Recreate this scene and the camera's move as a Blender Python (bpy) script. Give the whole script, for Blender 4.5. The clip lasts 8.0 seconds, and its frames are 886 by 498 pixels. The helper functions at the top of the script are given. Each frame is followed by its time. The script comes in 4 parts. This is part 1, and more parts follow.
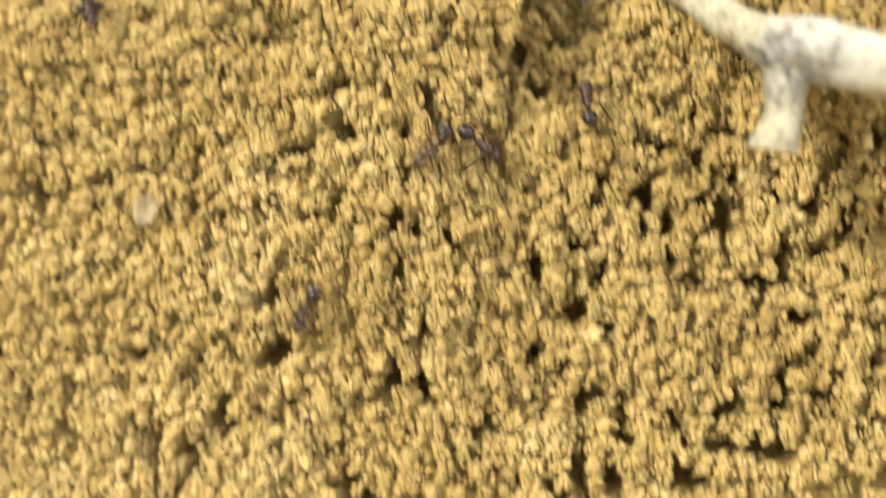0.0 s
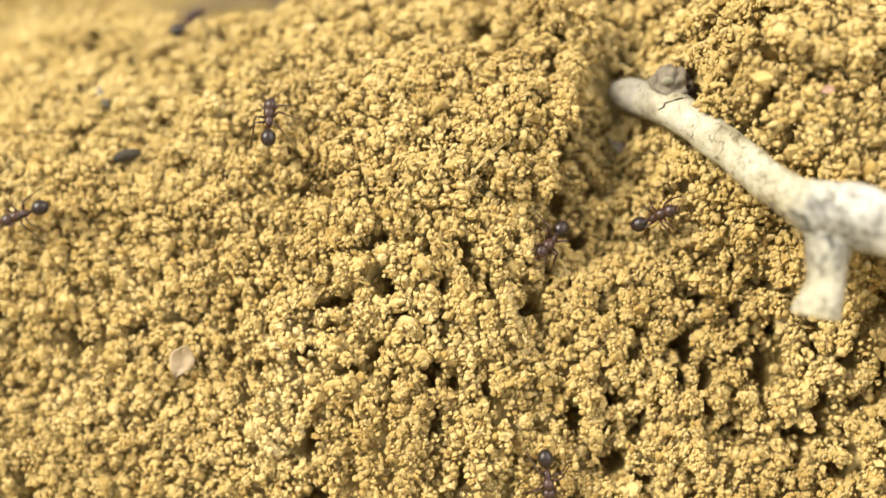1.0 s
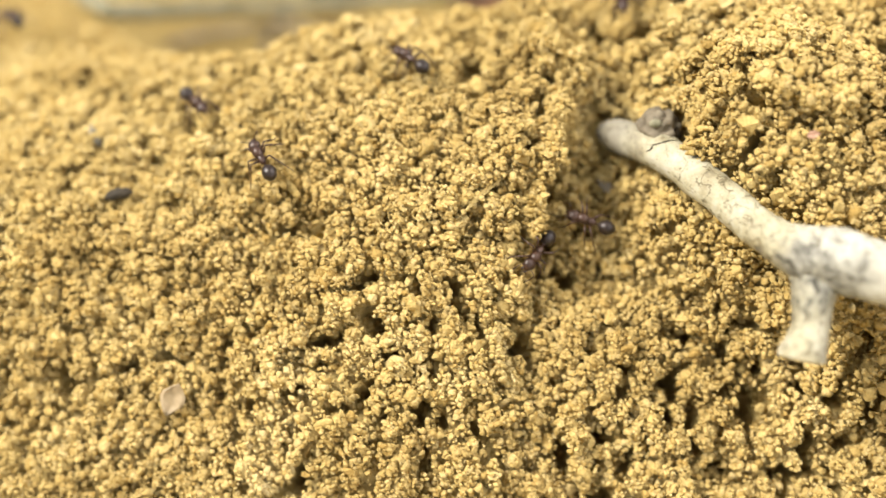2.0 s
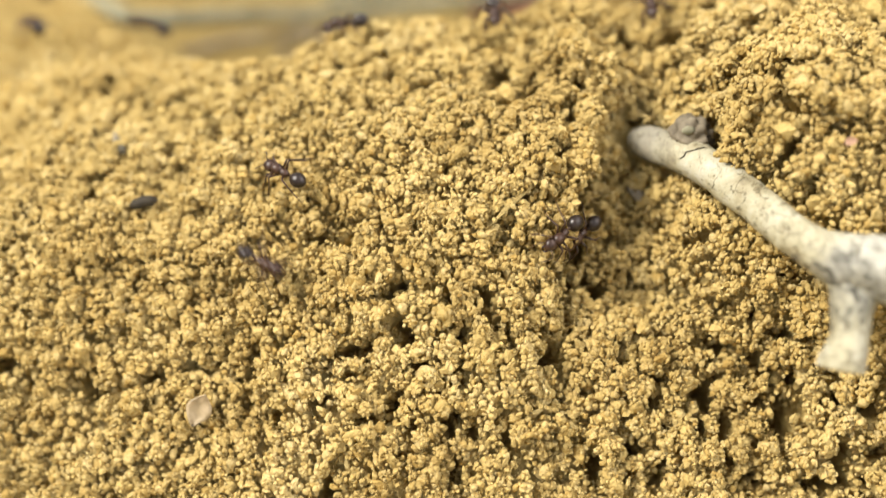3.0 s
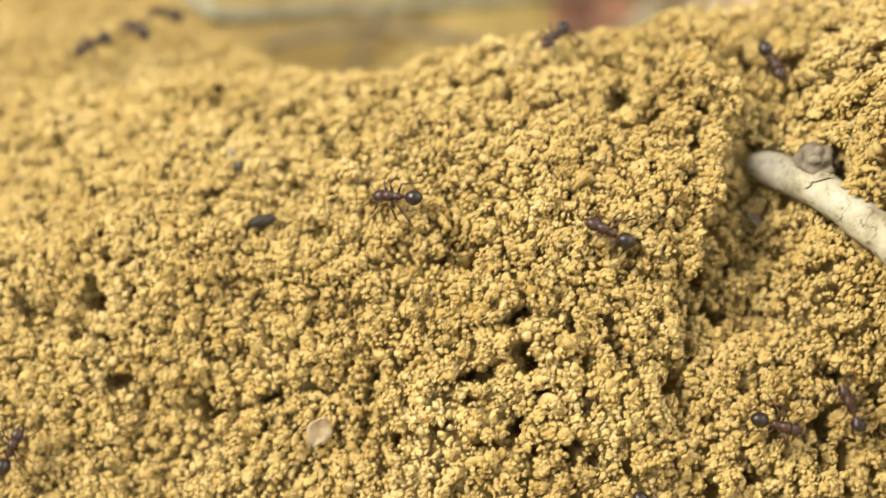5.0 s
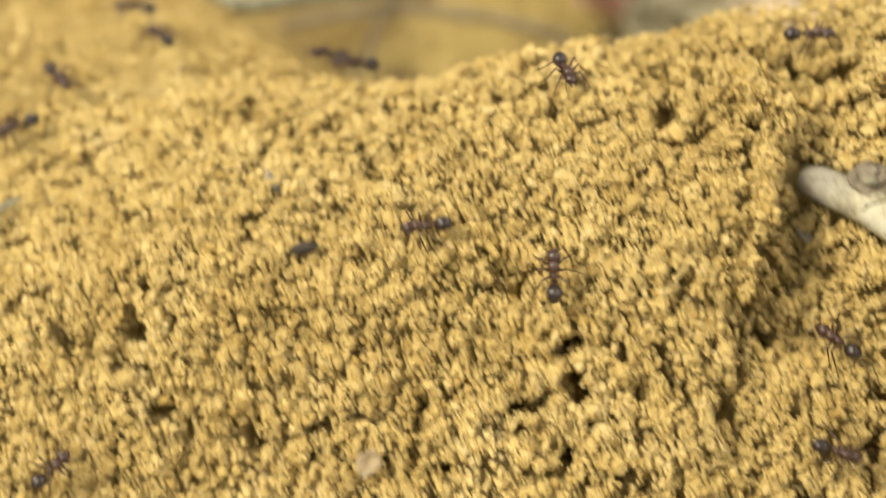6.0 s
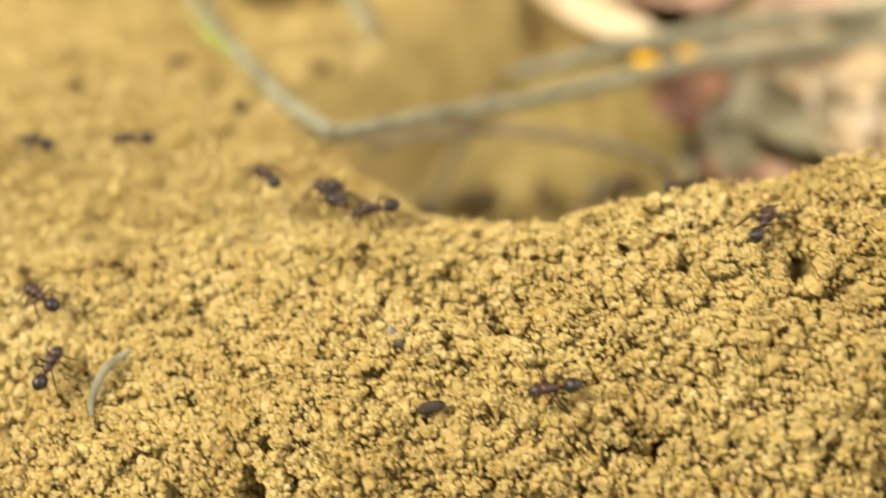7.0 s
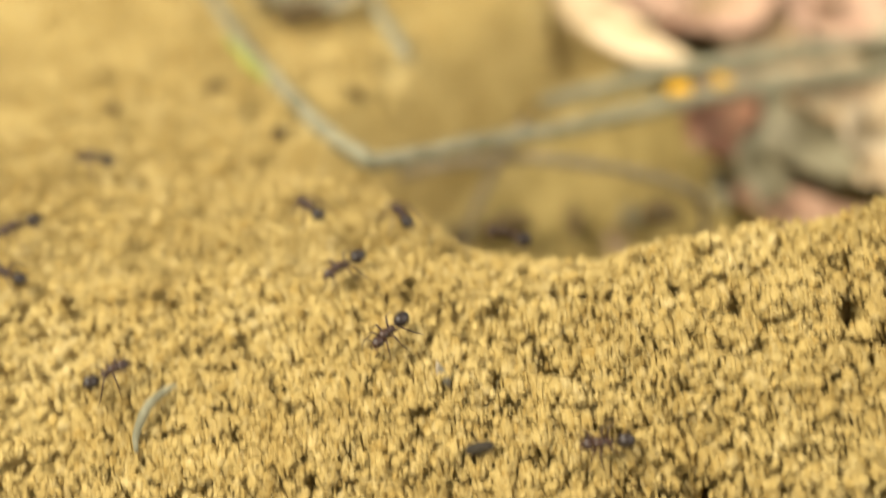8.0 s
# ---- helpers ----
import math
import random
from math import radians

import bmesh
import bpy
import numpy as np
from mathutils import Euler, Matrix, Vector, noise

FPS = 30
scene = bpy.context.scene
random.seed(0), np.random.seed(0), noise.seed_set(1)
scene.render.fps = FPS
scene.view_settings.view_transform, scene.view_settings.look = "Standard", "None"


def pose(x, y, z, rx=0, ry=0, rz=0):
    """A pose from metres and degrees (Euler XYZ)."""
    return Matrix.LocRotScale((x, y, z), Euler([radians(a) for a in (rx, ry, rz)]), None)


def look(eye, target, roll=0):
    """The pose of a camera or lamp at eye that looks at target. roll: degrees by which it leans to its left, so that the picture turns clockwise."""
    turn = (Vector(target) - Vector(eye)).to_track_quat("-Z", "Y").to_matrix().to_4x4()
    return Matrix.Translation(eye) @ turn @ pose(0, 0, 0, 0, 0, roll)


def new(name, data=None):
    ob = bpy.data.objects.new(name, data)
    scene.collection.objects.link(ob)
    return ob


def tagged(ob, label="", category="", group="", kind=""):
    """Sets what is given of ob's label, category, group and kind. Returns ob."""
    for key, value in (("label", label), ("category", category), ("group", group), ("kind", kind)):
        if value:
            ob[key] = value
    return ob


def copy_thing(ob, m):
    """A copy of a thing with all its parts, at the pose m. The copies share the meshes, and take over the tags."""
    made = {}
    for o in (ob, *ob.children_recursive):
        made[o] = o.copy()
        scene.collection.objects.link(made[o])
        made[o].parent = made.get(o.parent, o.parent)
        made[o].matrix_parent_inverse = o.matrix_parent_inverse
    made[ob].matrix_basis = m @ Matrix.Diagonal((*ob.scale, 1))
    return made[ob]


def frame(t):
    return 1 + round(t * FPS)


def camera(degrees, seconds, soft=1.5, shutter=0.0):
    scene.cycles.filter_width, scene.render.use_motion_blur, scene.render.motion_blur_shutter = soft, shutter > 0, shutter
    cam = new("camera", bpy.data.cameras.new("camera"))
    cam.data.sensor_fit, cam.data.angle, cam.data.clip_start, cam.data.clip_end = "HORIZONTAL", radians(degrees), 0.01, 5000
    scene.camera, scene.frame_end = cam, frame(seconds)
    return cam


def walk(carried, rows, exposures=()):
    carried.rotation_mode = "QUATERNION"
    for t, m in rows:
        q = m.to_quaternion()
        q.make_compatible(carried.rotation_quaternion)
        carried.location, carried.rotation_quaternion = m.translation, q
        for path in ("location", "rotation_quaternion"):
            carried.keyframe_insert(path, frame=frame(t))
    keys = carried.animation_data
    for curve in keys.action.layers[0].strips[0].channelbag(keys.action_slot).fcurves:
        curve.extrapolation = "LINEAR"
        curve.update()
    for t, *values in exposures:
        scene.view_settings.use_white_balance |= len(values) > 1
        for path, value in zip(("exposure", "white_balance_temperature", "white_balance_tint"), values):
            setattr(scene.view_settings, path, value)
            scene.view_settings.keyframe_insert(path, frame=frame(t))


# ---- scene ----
cam = camera(38.0, 8.0, soft=1.3, shutter=0.85)
cam.data.dof.use_dof = True
cam.data.dof.focus_distance = 0.178
cam.data.dof.aperture_fstop = 5.9
PATH = [
    (0, (0.02588, -0.01154, 0.15746), (-0.0099, 1.4646, -1.1915), -1.21),
    (0.2, (0.02378, -0.00856, 0.16052), (-0.0089, 1.4891, -1.1646), -1.17),
    (0.5, (0.02119, -0.00480, 0.16420), (-0.0094, 1.5071, -1.1447), -1.15),
    (0.7, (0.02038, -0.00238, 0.16681), (-0.0095, 1.5147, -1.1361), -1.17),
    (1, (0.01961, -0.00126, 0.16864), (-0.0046, 1.5214, -1.1279), -0.78),
    (1.5, (0.02111, -0.00035, 0.17199), (0.0022, 1.5237, -1.1229), -0.60),
    (1.7, (0.02072, -0.00036, 0.17267), (0.0120, 1.5289, -1.1162), -0.28),
    (2.8, (0.01443, 0.00171, 0.17212), (0.0181, 1.5449, -1.1002), 0.08),
    (3, (0.01487, 0.00167, 0.17082), (0.0124, 1.5481, -1.0975), -0.11),
    (3.2, (0.01219, 0.00169, 0.16953), (0.0186, 1.5463, -1.1009), 0.09),
    (3.5, (0.00889, 0.00300, 0.16996), (0.0072, 1.5406, -1.1090), -0.05),
    (4, (0.00427, 0.00447, 0.17156), (-0.0096, 1.5392, -1.1108), -0.21),
    (4.5, (0.00046, 0.00433, 0.17471), (-0.0132, 1.5387, -1.1080), 0.46),
    (4.7, (-0.00044, 0.00553, 0.17621), (-0.0111, 1.5356, -1.1117), 0.63),
    (5.8, (-0.00874, 0.02154, 0.18698), (0.0031, 1.3905, -1.2710), 0.63),
    (6, (-0.01151, 0.02439, 0.18896), (0.0129, 1.4087, -1.2543), 0.69),
    (6.2, (-0.01583, 0.02710, 0.19025), (0.0133, 1.4316, -1.2333), 0.56),
    (6.5, (-0.02182, 0.03091, 0.19198), (0.0040, 1.4560, -1.2111), 0.28),
    (6.8, (-0.02608, 0.03587, 0.19422), (-0.0051, 1.4612, -1.2087), 0.13),
    (7, (-0.02956, 0.03844, 0.19521), (-0.0033, 1.4821, -1.1886), 0.52),
    (7.2, (-0.03222, 0.03981, 0.19588), (-0.0040, 1.4840, -1.1875), 0.63),
    (7.5, (-0.03510, 0.04112, 0.19583), (-0.0078, 1.4900, -1.1825), 0.86),
    (7.7, (-0.03568, 0.04163, 0.19650), (-0.0087, 1.4979, -1.1741), 1.02),
    (7.9, (-0.03627, 0.04214, 0.19717), (-0.0193, 1.4954, -1.1766), 1.19),
    (7.967, (-0.03650, 0.04230, 0.19740), (-0.0130, 1.4995, -1.1723), 1.25),
    (8, (-0.03656, 0.04240, 0.19751), (-0.0100, 1.4930, -1.1791), 1.27),
]
walk(cam, [(t, look(eye, target, roll)) for t, eye, target, roll in PATH], [(0, 0.76, 6820, 10), (1.5, 0.88, 6800, 11), (3.0, 0.71, 6750, 10), (4.5, 0.66, 6900, 10), (6.0, 0.57, 7300, 8), (7.0, 0.50, 7400, 7), (8.0, 0.45, 7400, 7)])

# ---- light: a bright, thinly clouded sky, a broad soft sun high on the left ----
SUN_TILT, SUN_TURN = radians(49), radians(-80)
world = bpy.data.worlds.new("sky")
scene.world = world
world.use_nodes = True
sky = world.node_tree.nodes.new("ShaderNodeTexSky")
sky.sky_type, sky.sun_disc = "NISHITA", False
sky.sun_elevation, sky.sun_rotation = SUN_TILT, SUN_TURN + math.pi
sky.dust_density, sky.ozone_density = 4.0, 0.6
backg = world.node_tree.nodes["Background"]
backg.inputs["Strength"].default_value = 0.14
veil = world.node_tree.nodes.new("ShaderNodeHueSaturation")  # thin cloud takes most of the blue
veil.inputs["Saturation"].default_value = 0.35
world.node_tree.links.new(sky.outputs[0], veil.inputs["Color"])
world.node_tree.links.new(veil.outputs[0], backg.inputs["Color"])
sun = new("sun", bpy.data.lights.new("sun", "SUN"))
sun.data.energy, sun.data.angle, sun.data.color = 4.35, radians(20), (1.0, 0.95, 0.87)
sun_from = Vector((math.sin(SUN_TURN) * math.cos(SUN_TILT), -math.cos(SUN_TURN) * math.cos(SUN_TILT), math.sin(SUN_TILT)))
sun.matrix_world = look(sun_from, (0, 0, 0))


# ---- materials ----
def shader(name, rough=0.8, spec=0.3):
    mat = bpy.data.materials.new(name)
    mat.use_nodes = True
    nt = mat.node_tree
    p = nt.nodes["Principled BSDF"]
    p.inputs["Roughness"].default_value = rough
    p.inputs["Specular IOR Level"].default_value = spec
    co = nt.nodes.new("ShaderNodeTexCoord")
    return mat, nt, p, co


def noise_node(nt, co, scale, detail=3.0, rough=0.6, out="Object"):
    n = nt.nodes.new("ShaderNodeTexNoise")
    n.inputs["Scale"].default_value, n.inputs["Detail"].default_value, n.inputs["Roughness"].default_value = scale, detail, rough
    nt.links.new(co.outputs[out], n.inputs["Vector"])
    return n


def ramp(nt, source, *stops):
    r = nt.nodes.new("ShaderNodeValToRGB")
    while len(r.color_ramp.elements) < len(stops):
        r.color_ramp.elements.new(0.5)
    for e, (at, col) in zip(r.color_ramp.elements, stops):
        e.position, e.color = at, (*col, 1)
    nt.links.new(source, r.inputs["Fac"])
    return r


def mix(nt, kind, fac, a, b):
    m = nt.nodes.new("ShaderNodeMix")
    m.data_type, m.blend_type = "RGBA", kind
    if isinstance(fac, float):
        m.inputs["Factor"].default_value = fac
    else:
        nt.links.new(fac, m.inputs["Factor"])
    for k, v in ((6, a), (7, b)):
        if isinstance(v, tuple):
            m.inputs[k].default_value = (*v, 1)
        else:
            nt.links.new(v, m.inputs[k])
    return m.outputs[2]


def number(nt, kind, a, b, clamp=False):
    m = nt.nodes.new("ShaderNodeMath")
    m.operation, m.use_clamp = kind, clamp
    for k, v in enumerate((a, b)):
        if isinstance(v, float):
            m.inputs[k].default_value = v
        else:
            nt.links.new(v, m.inputs[k])
    return m.outputs[0]


def bump(nt, p, height, strength, distance):
    b = nt.nodes.new("ShaderNodeBump")
    b.inputs["Strength"].default_value, b.inputs["Distance"].default_value = strength, distance
    nt.links.new(height, b.inputs["Height"])
    nt.links.new(b.outputs[0], p.inputs["Normal"])


def soil_material(name, islands):
    """Ochre clay crumbs: broad drifts of tone, single paler and browner crumbs, fine sandy relief."""
    mat, nt, p, co = shader(name, 0.92, 0.15)
    broad = noise_node(nt, co, 60, 3)
    fine = noise_node(nt, co, 2600, 3, 0.7)
    tone = ramp(nt, broad.outputs["Fac"], (0.3, (0.40, 0.293, 0.108)), (0.55, (0.50, 0.382, 0.152)), (0.75, (0.56, 0.446, 0.202)))
    colour = tone.outputs["Color"]
    if islands:
        geo = nt.nodes.new("ShaderNodeNewGeometry")
        single = ramp(nt, geo.outputs["Random Per Island"], (0.0, (0.78, 0.70, 0.55)), (0.2, (0.95, 0.93, 0.88)), (0.7, (1.0, 0.99, 0.98)), (1.0, (1.02, 1.05, 1.20)))
        colour = mix(nt, "MULTIPLY", 1.0, colour, single.outputs["Color"])
    if not islands:
        # dark leaf mould behind the crest, where no clay has been heaped up; the hollow's shade is put into its colour
        # too
        xyz = nt.nodes.new("ShaderNodeSeparateXYZ")
        nt.links.new(co.outputs["Object"], xyz.inputs[0])
        back = number(nt, "MAXIMUM", number(nt, "SUBTRACT", xyz.outputs[1], 0.245), 0.0)
        side = number(nt, "ADD", number(nt, "SUBTRACT", xyz.outputs[0], number(nt, "MULTIPLY", back, 0.7)), 0.039)
        rag = noise_node(nt, co, 140, 3)
        side = number(nt, "ADD", side, number(nt, "MULTIPLY", number(nt, "SUBTRACT", rag.outputs["Fac"], 0.5), 0.012))
        right = number(nt, "MULTIPLY", side, 300.0, True)
        behind = number(nt, "MULTIPLY", number(nt, "SUBTRACT", xyz.outputs[1], 0.199), 120.0, True)
        # deep brown, partly painted shade under the stalks and leaves
        mould_shade = ramp(nt, noise_node(nt, co, 220, 4).outputs["Fac"], (0.3, (0.19, 0.138, 0.048)), (0.7, (0.38, 0.295, 0.113)))
        # and all round, a few hand's breadths away from the heap
        off = nt.nodes.new("ShaderNodeVectorMath")
        off.operation, off.inputs[1].default_value = "DISTANCE", (-0.03, 0.17, 0.03)
        nt.links.new(co.outputs["Object"], off.inputs[0])
        ring = number(nt, "ADD", off.outputs["Value"], number(nt, "MULTIPLY", number(nt, "SUBTRACT", noise_node(nt, co, 18, 4).outputs["Fac"], 0.5), 0.16))
        away = number(nt, "MULTIPLY", number(nt, "SUBTRACT", ring, 0.27), 16.0, True)
        floor_tone = ramp(nt, noise_node(nt, co, 5, 6, 0.7).outputs["Fac"], (0.35, (0.55, 0.5, 0.42)), (0.65, (1.0, 0.98, 0.9)))
        mould_shade_out = mix(nt, "MULTIPLY", away, mould_shade.outputs["Color"], floor_tone.outputs["Color"])
        colour = mix(nt, "MIX", number(nt, "MAXIMUM", number(nt, "MULTIPLY", right, behind), away), colour, mould_shade_out)
    grain = ramp(nt, fine.outputs["Fac"], (0.3, (0.72, 0.68, 0.60)), (0.6, (1.05, 1.04, 1.03)))
    colour = mix(nt, "MULTIPLY", 0.8, colour, grain.outputs["Color"])
    nt.links.new(colour, p.inputs["Base Color"])
    grit = nt.nodes.new("ShaderNodeTexVoronoi")
    grit.feature, grit.inputs["Scale"].default_value, grit.inputs["Randomness"].default_value = "SMOOTH_F1", 3300, 1.0
    grit.inputs["Smoothness"].default_value = 0.35
    nt.links.new(co.outputs["Object"], grit.inputs["Vector"])
    first = nt.nodes.new("ShaderNodeBump")
    first.invert = True
    first.inputs["Strength"].default_value, first.inputs["Distance"].default_value = 0.75, 0.00017
    nt.links.new(grit.outputs["Distance"], first.inputs["Height"])
    second = nt.nodes.new("ShaderNodeBump")
    second.inputs["Strength"].default_value, second.inputs["Distance"].default_value = 0.9, 0.00018
    nt.links.new(fine.outputs["Fac"], second.inputs["Height"])
    nt.links.new(first.outputs[0], second.inputs["Normal"])
    nt.links.new(second.outputs[0], p.inputs["Normal"])
    return mat


def plain_material(name, dark, light, scale, rough=0.7, spec=0.3, relief=0.0001, relief_scale=None):
    mat, nt, p, co = shader(name, rough, spec)
    n = noise_node(nt, co, scale, 4)
    c = ramp(nt, n.outputs["Fac"], (0.32, dark), (0.68, light))
    nt.links.new(c.outputs["Color"], p.inputs["Base Color"])
    m = noise_node(nt, co, relief_scale or scale * 5, 3)
    bump(nt, p, m.outputs["Fac"], 0.6, relief)
    return mat


def bark_material():
    """Bleached cream bark with grey weathered patches and fine dark flecks."""
    mat, nt, p, co = shader("bleached_bark", 0.62, 0.3)
    patch = noise_node(nt, co, 190, 5, 0.7)
    c = ramp(nt, patch.outputs["Fac"], (0.26, (0.13, 0.115, 0.08)), (0.37, (0.27, 0.235, 0.145)), (0.50, (0.36, 0.335, 0.23)), (0.72, (0.45, 0.435, 0.36)))
    rough_edge = number(nt, "MULTIPLY", number(nt, "SUBTRACT", patch.outputs["Fac"], 0.5), 0.018)

    def patch_round(centre, inner, outer, weight):
        d = nt.nodes.new("ShaderNodeVectorMath")
        d.operation, d.inputs[1].default_value = "DISTANCE", centre
        nt.links.new(co.outputs["Object"], d.inputs[0])
        r = number(nt, "MULTIPLY", number(nt, "ADD", d.outputs["Value"], rough_edge), 100.0)
        return ramp(nt, r, (inner, (weight,) * 3), (outer, (0.0, 0.0, 0.0))).outputs["Color"]

    c_out = mix(nt, "MIX", patch_round((0.0450, 0.1590, 0.0625), 0.35, 0.85, 0.85), c.outputs["Color"], (0.215, 0.20, 0.16))
    c_out = mix(nt, "MIX", patch_round((0.0720, 0.1245, 0.0690), 0.60, 1.00, 0.8), c_out, (0.42, 0.415, 0.36))
    grain_way = nt.nodes.new("ShaderNodeMapping")
    grain_way.inputs["Rotation"].default_value, grain_way.inputs["Scale"].default_value = (0.6, 0.0, 0.5), (1.0, 0.35, 1.0)
    nt.links.new(co.outputs["Object"], grain_way.inputs["Vector"])
    streak = nt.nodes.new("ShaderNodeTexNoise")
    streak.inputs["Scale"].default_value, streak.inputs["Detail"].default_value, streak.inputs["Roughness"].default_value = 900, 4, 0.7
    nt.links.new(grain_way.outputs[0], streak.inputs["Vector"])
    dark = ramp(nt, streak.outputs["Fac"], (0.38, (1, 1, 1)), (0.60, (0.25, 0.25, 0.25)))
    dark = mix(nt, "MULTIPLY", 1.0, patch_round((0.0662, 0.1224, 0.0655), 0.34, 0.66, 1.0), dark.outputs["Color"])
    c_out = mix(nt, "MIX", dark, c_out, (0.075, 0.072, 0.058))
    thin = ramp(nt, streak.outputs["Fac"], (0.34, (0.45, 0.42, 0.36)), (0.46, (1, 1, 1)))
    c_out = mix(nt, "MULTIPLY", 0.8, c_out, thin.outputs["Color"])
    fleck = noise_node(nt, co, 1500, 2, 0.6)
    f = ramp(nt, fleck.outputs["Fac"], (0.28, (0.30, 0.26, 0.2)), (0.36, (1, 1, 1)))
    out = mix(nt, "MULTIPLY", 0.7, c_out, f.outputs["Color"])
    # fine drying cracks, in places
    web = noise_node(nt, co, 330, 3, 0.55)
    line = ramp(nt, web.outputs["Fac"], (0.480, (1, 1, 1)), (0.495, (0.22, 0.18, 0.12)), (0.505, (0.22, 0.18, 0.12)), (0.520, (1, 1, 1)))
    where = ramp(nt, noise_node(nt, co, 110, 2).outputs["Fac"], (0.47, (0, 0, 0)), (0.58, (0.8, 0.8, 0.8)))
    out = mix(nt, "MULTIPLY", where.outputs["Color"], out, line.outputs["Color"])
    nt.links.new(out, p.inputs["Base Color"])
    bump(nt, p, noise_node(nt, co, 700, 4).outputs["Fac"], 0.6, 0.0004)
    return mat


def leaf_material(name, dark, light):
    mat, nt, p, co = shader(name, 0.6, 0.35)
    n = noise_node(nt, co, 110, 4, 0.7)
    c = ramp(nt, n.outputs["Fac"], (0.28, tuple(0.6 * v for v in dark)), (0.42, dark), (0.62, light))
    nt.links.new(c.outputs["Color"], p.inputs["Base Color"])
    bump(nt, p, noise_node(nt, co, 400, 3).outputs["Fac"], 0.4, 0.0006)
    return mat


SOIL = soil_material("clay_soil", False)
CRUMB = soil_material("clay_crumbs", True)
BARK = bark_material()
BARK_GREY = plain_material("grey_bark", (0.085, 0.068, 0.045), (0.23, 0.195, 0.135), 420, 0.75)
CUT_WOOD = plain_material("cut_wood", (0.52, 0.44, 0.26), (0.68, 0.60, 0.40), 900, 0.7)
SHELL = plain_material("ant_shell", (0.012, 0.008, 0.006), (0.024, 0.014, 0.010), 900, 0.36, 0.4, 0.00002, 6000)
SHELL_RED = plain_material("ant_shell_red", (0.024, 0.012, 0.008), (0.052, 0.024, 0.013), 900, 0.40, 0.38, 0.00002, 6000)
LIMB = plain_material("ant_limb", (0.028, 0.012, 0.006), (0.055, 0.025, 0.010), 900, 0.4, 0.4, 0.00001, 6000)
STEM_GREY = plain_material("dry_stem", (0.12, 0.115, 0.070), (0.30, 0.285, 0.19), 220, 0.8)
LICHEN = plain_material("orange_lichen", (0.80, 0.38, 0.002), (0.92, 0.52, 0.006), 900, 0.8)
ROTTEN = plain_material("rotten_wood", (0.045, 0.030, 0.012), (0.13, 0.090, 0.036), 300, 0.85)
PALE = plain_material("pale_chaff", (0.32, 0.25, 0.15), (0.42, 0.33, 0.21), 700, 0.6)
WHITE = plain_material("white_husk", (0.22, 0.18, 0.12), (0.32, 0.275, 0.20), 700, 0.6)
DARK = plain_material("dark_seed_coat", (0.020, 0.016, 0.011), (0.045, 0.035, 0.021), 900, 0.75)
GREY = plain_material("grey_chip", (0.06, 0.052, 0.036), (0.17, 0.15, 0.105), 900, 0.6)
GREEN = leaf_material("green_blade", (0.20, 0.23, 0.03), (0.36, 0.38, 0.08))
LEAVES = [
    leaf_material("tan_leaf", (0.28, 0.19, 0.10), (0.46, 0.34, 0.20)),
    leaf_material("pink_leaf", (0.32, 0.185, 0.12), (0.50, 0.32, 0.22)),
    leaf_material("cream_leaf", (0.33, 0.26, 0.16), (0.50, 0.41, 0.28)),
    leaf_material("olive_grey_leaf", (0.17, 0.145, 0.085), (0.29, 0.26, 0.165)),
    leaf_material("russet_leaf", (0.20, 0.085, 0.048), (0.35, 0.175, 0.10)),
    leaf_material("bleached_leaf", (0.40, 0.29, 0.16), (0.72, 0.57, 0.37)),
]


# ---- form of the mound ----
def soft_min(a, b, w):
    return -w * np.logaddexp(-a / w, -b / w)


def soft_max(a, b, w):
    return w * np.logaddexp(a / w, b / w)


def sigmoid(u):
    return 1 / (1 + np.exp(-np.clip(u, -40, 40)))


# Swells and hollows on the flank: centre x, y, breadth, height
SWELLS = [
    (0.012, 0.142, 0.013, 0.0054), (0.060, 0.152, 0.010, 0.0065), (0.074, 0.146, 0.010, 0.0051), (0.066, 0.130, 0.012, -0.0021), (-0.045, 0.130, 0.014, -0.0026),
    (0.025, 0.152, 0.008, 0.0008), (0.000, 0.165, 0.011, 0.0038), (0.015, 0.122, 0.010, 0.0066), (0.047, 0.171, 0.009, -0.0036), (0.036, 0.179, 0.010, 0.0022),
    (0.062, 0.174, 0.012, 0.0063), (-0.012, 0.190, 0.011, -0.0013), (-0.034, 0.190, 0.012, 0.0028), (-0.070, 0.160, 0.014, -0.0021), (-0.048, 0.150, 0.011, 0.0025),
    (-0.012, 0.128, 0.011, 0.0022), (0.037, 0.148, 0.006, 0.0082), (-0.070, 0.190, 0.016, 0.0014), (0.012, 0.190, 0.010, 0.0009), (0.0360, 0.166, 0.0060, 0.0058), (0.0465, 0.157, 0.0045, -0.0030),
]


def cleft_edge(y):
    """The ragged line along which the hump breaks off into the cleft."""
    return 0.0300 + 0.25 * (y - 0.141) + 0.0007 * np.sin(y * 1900) + 0.0005 * np.sin(y * 4300 + 1)


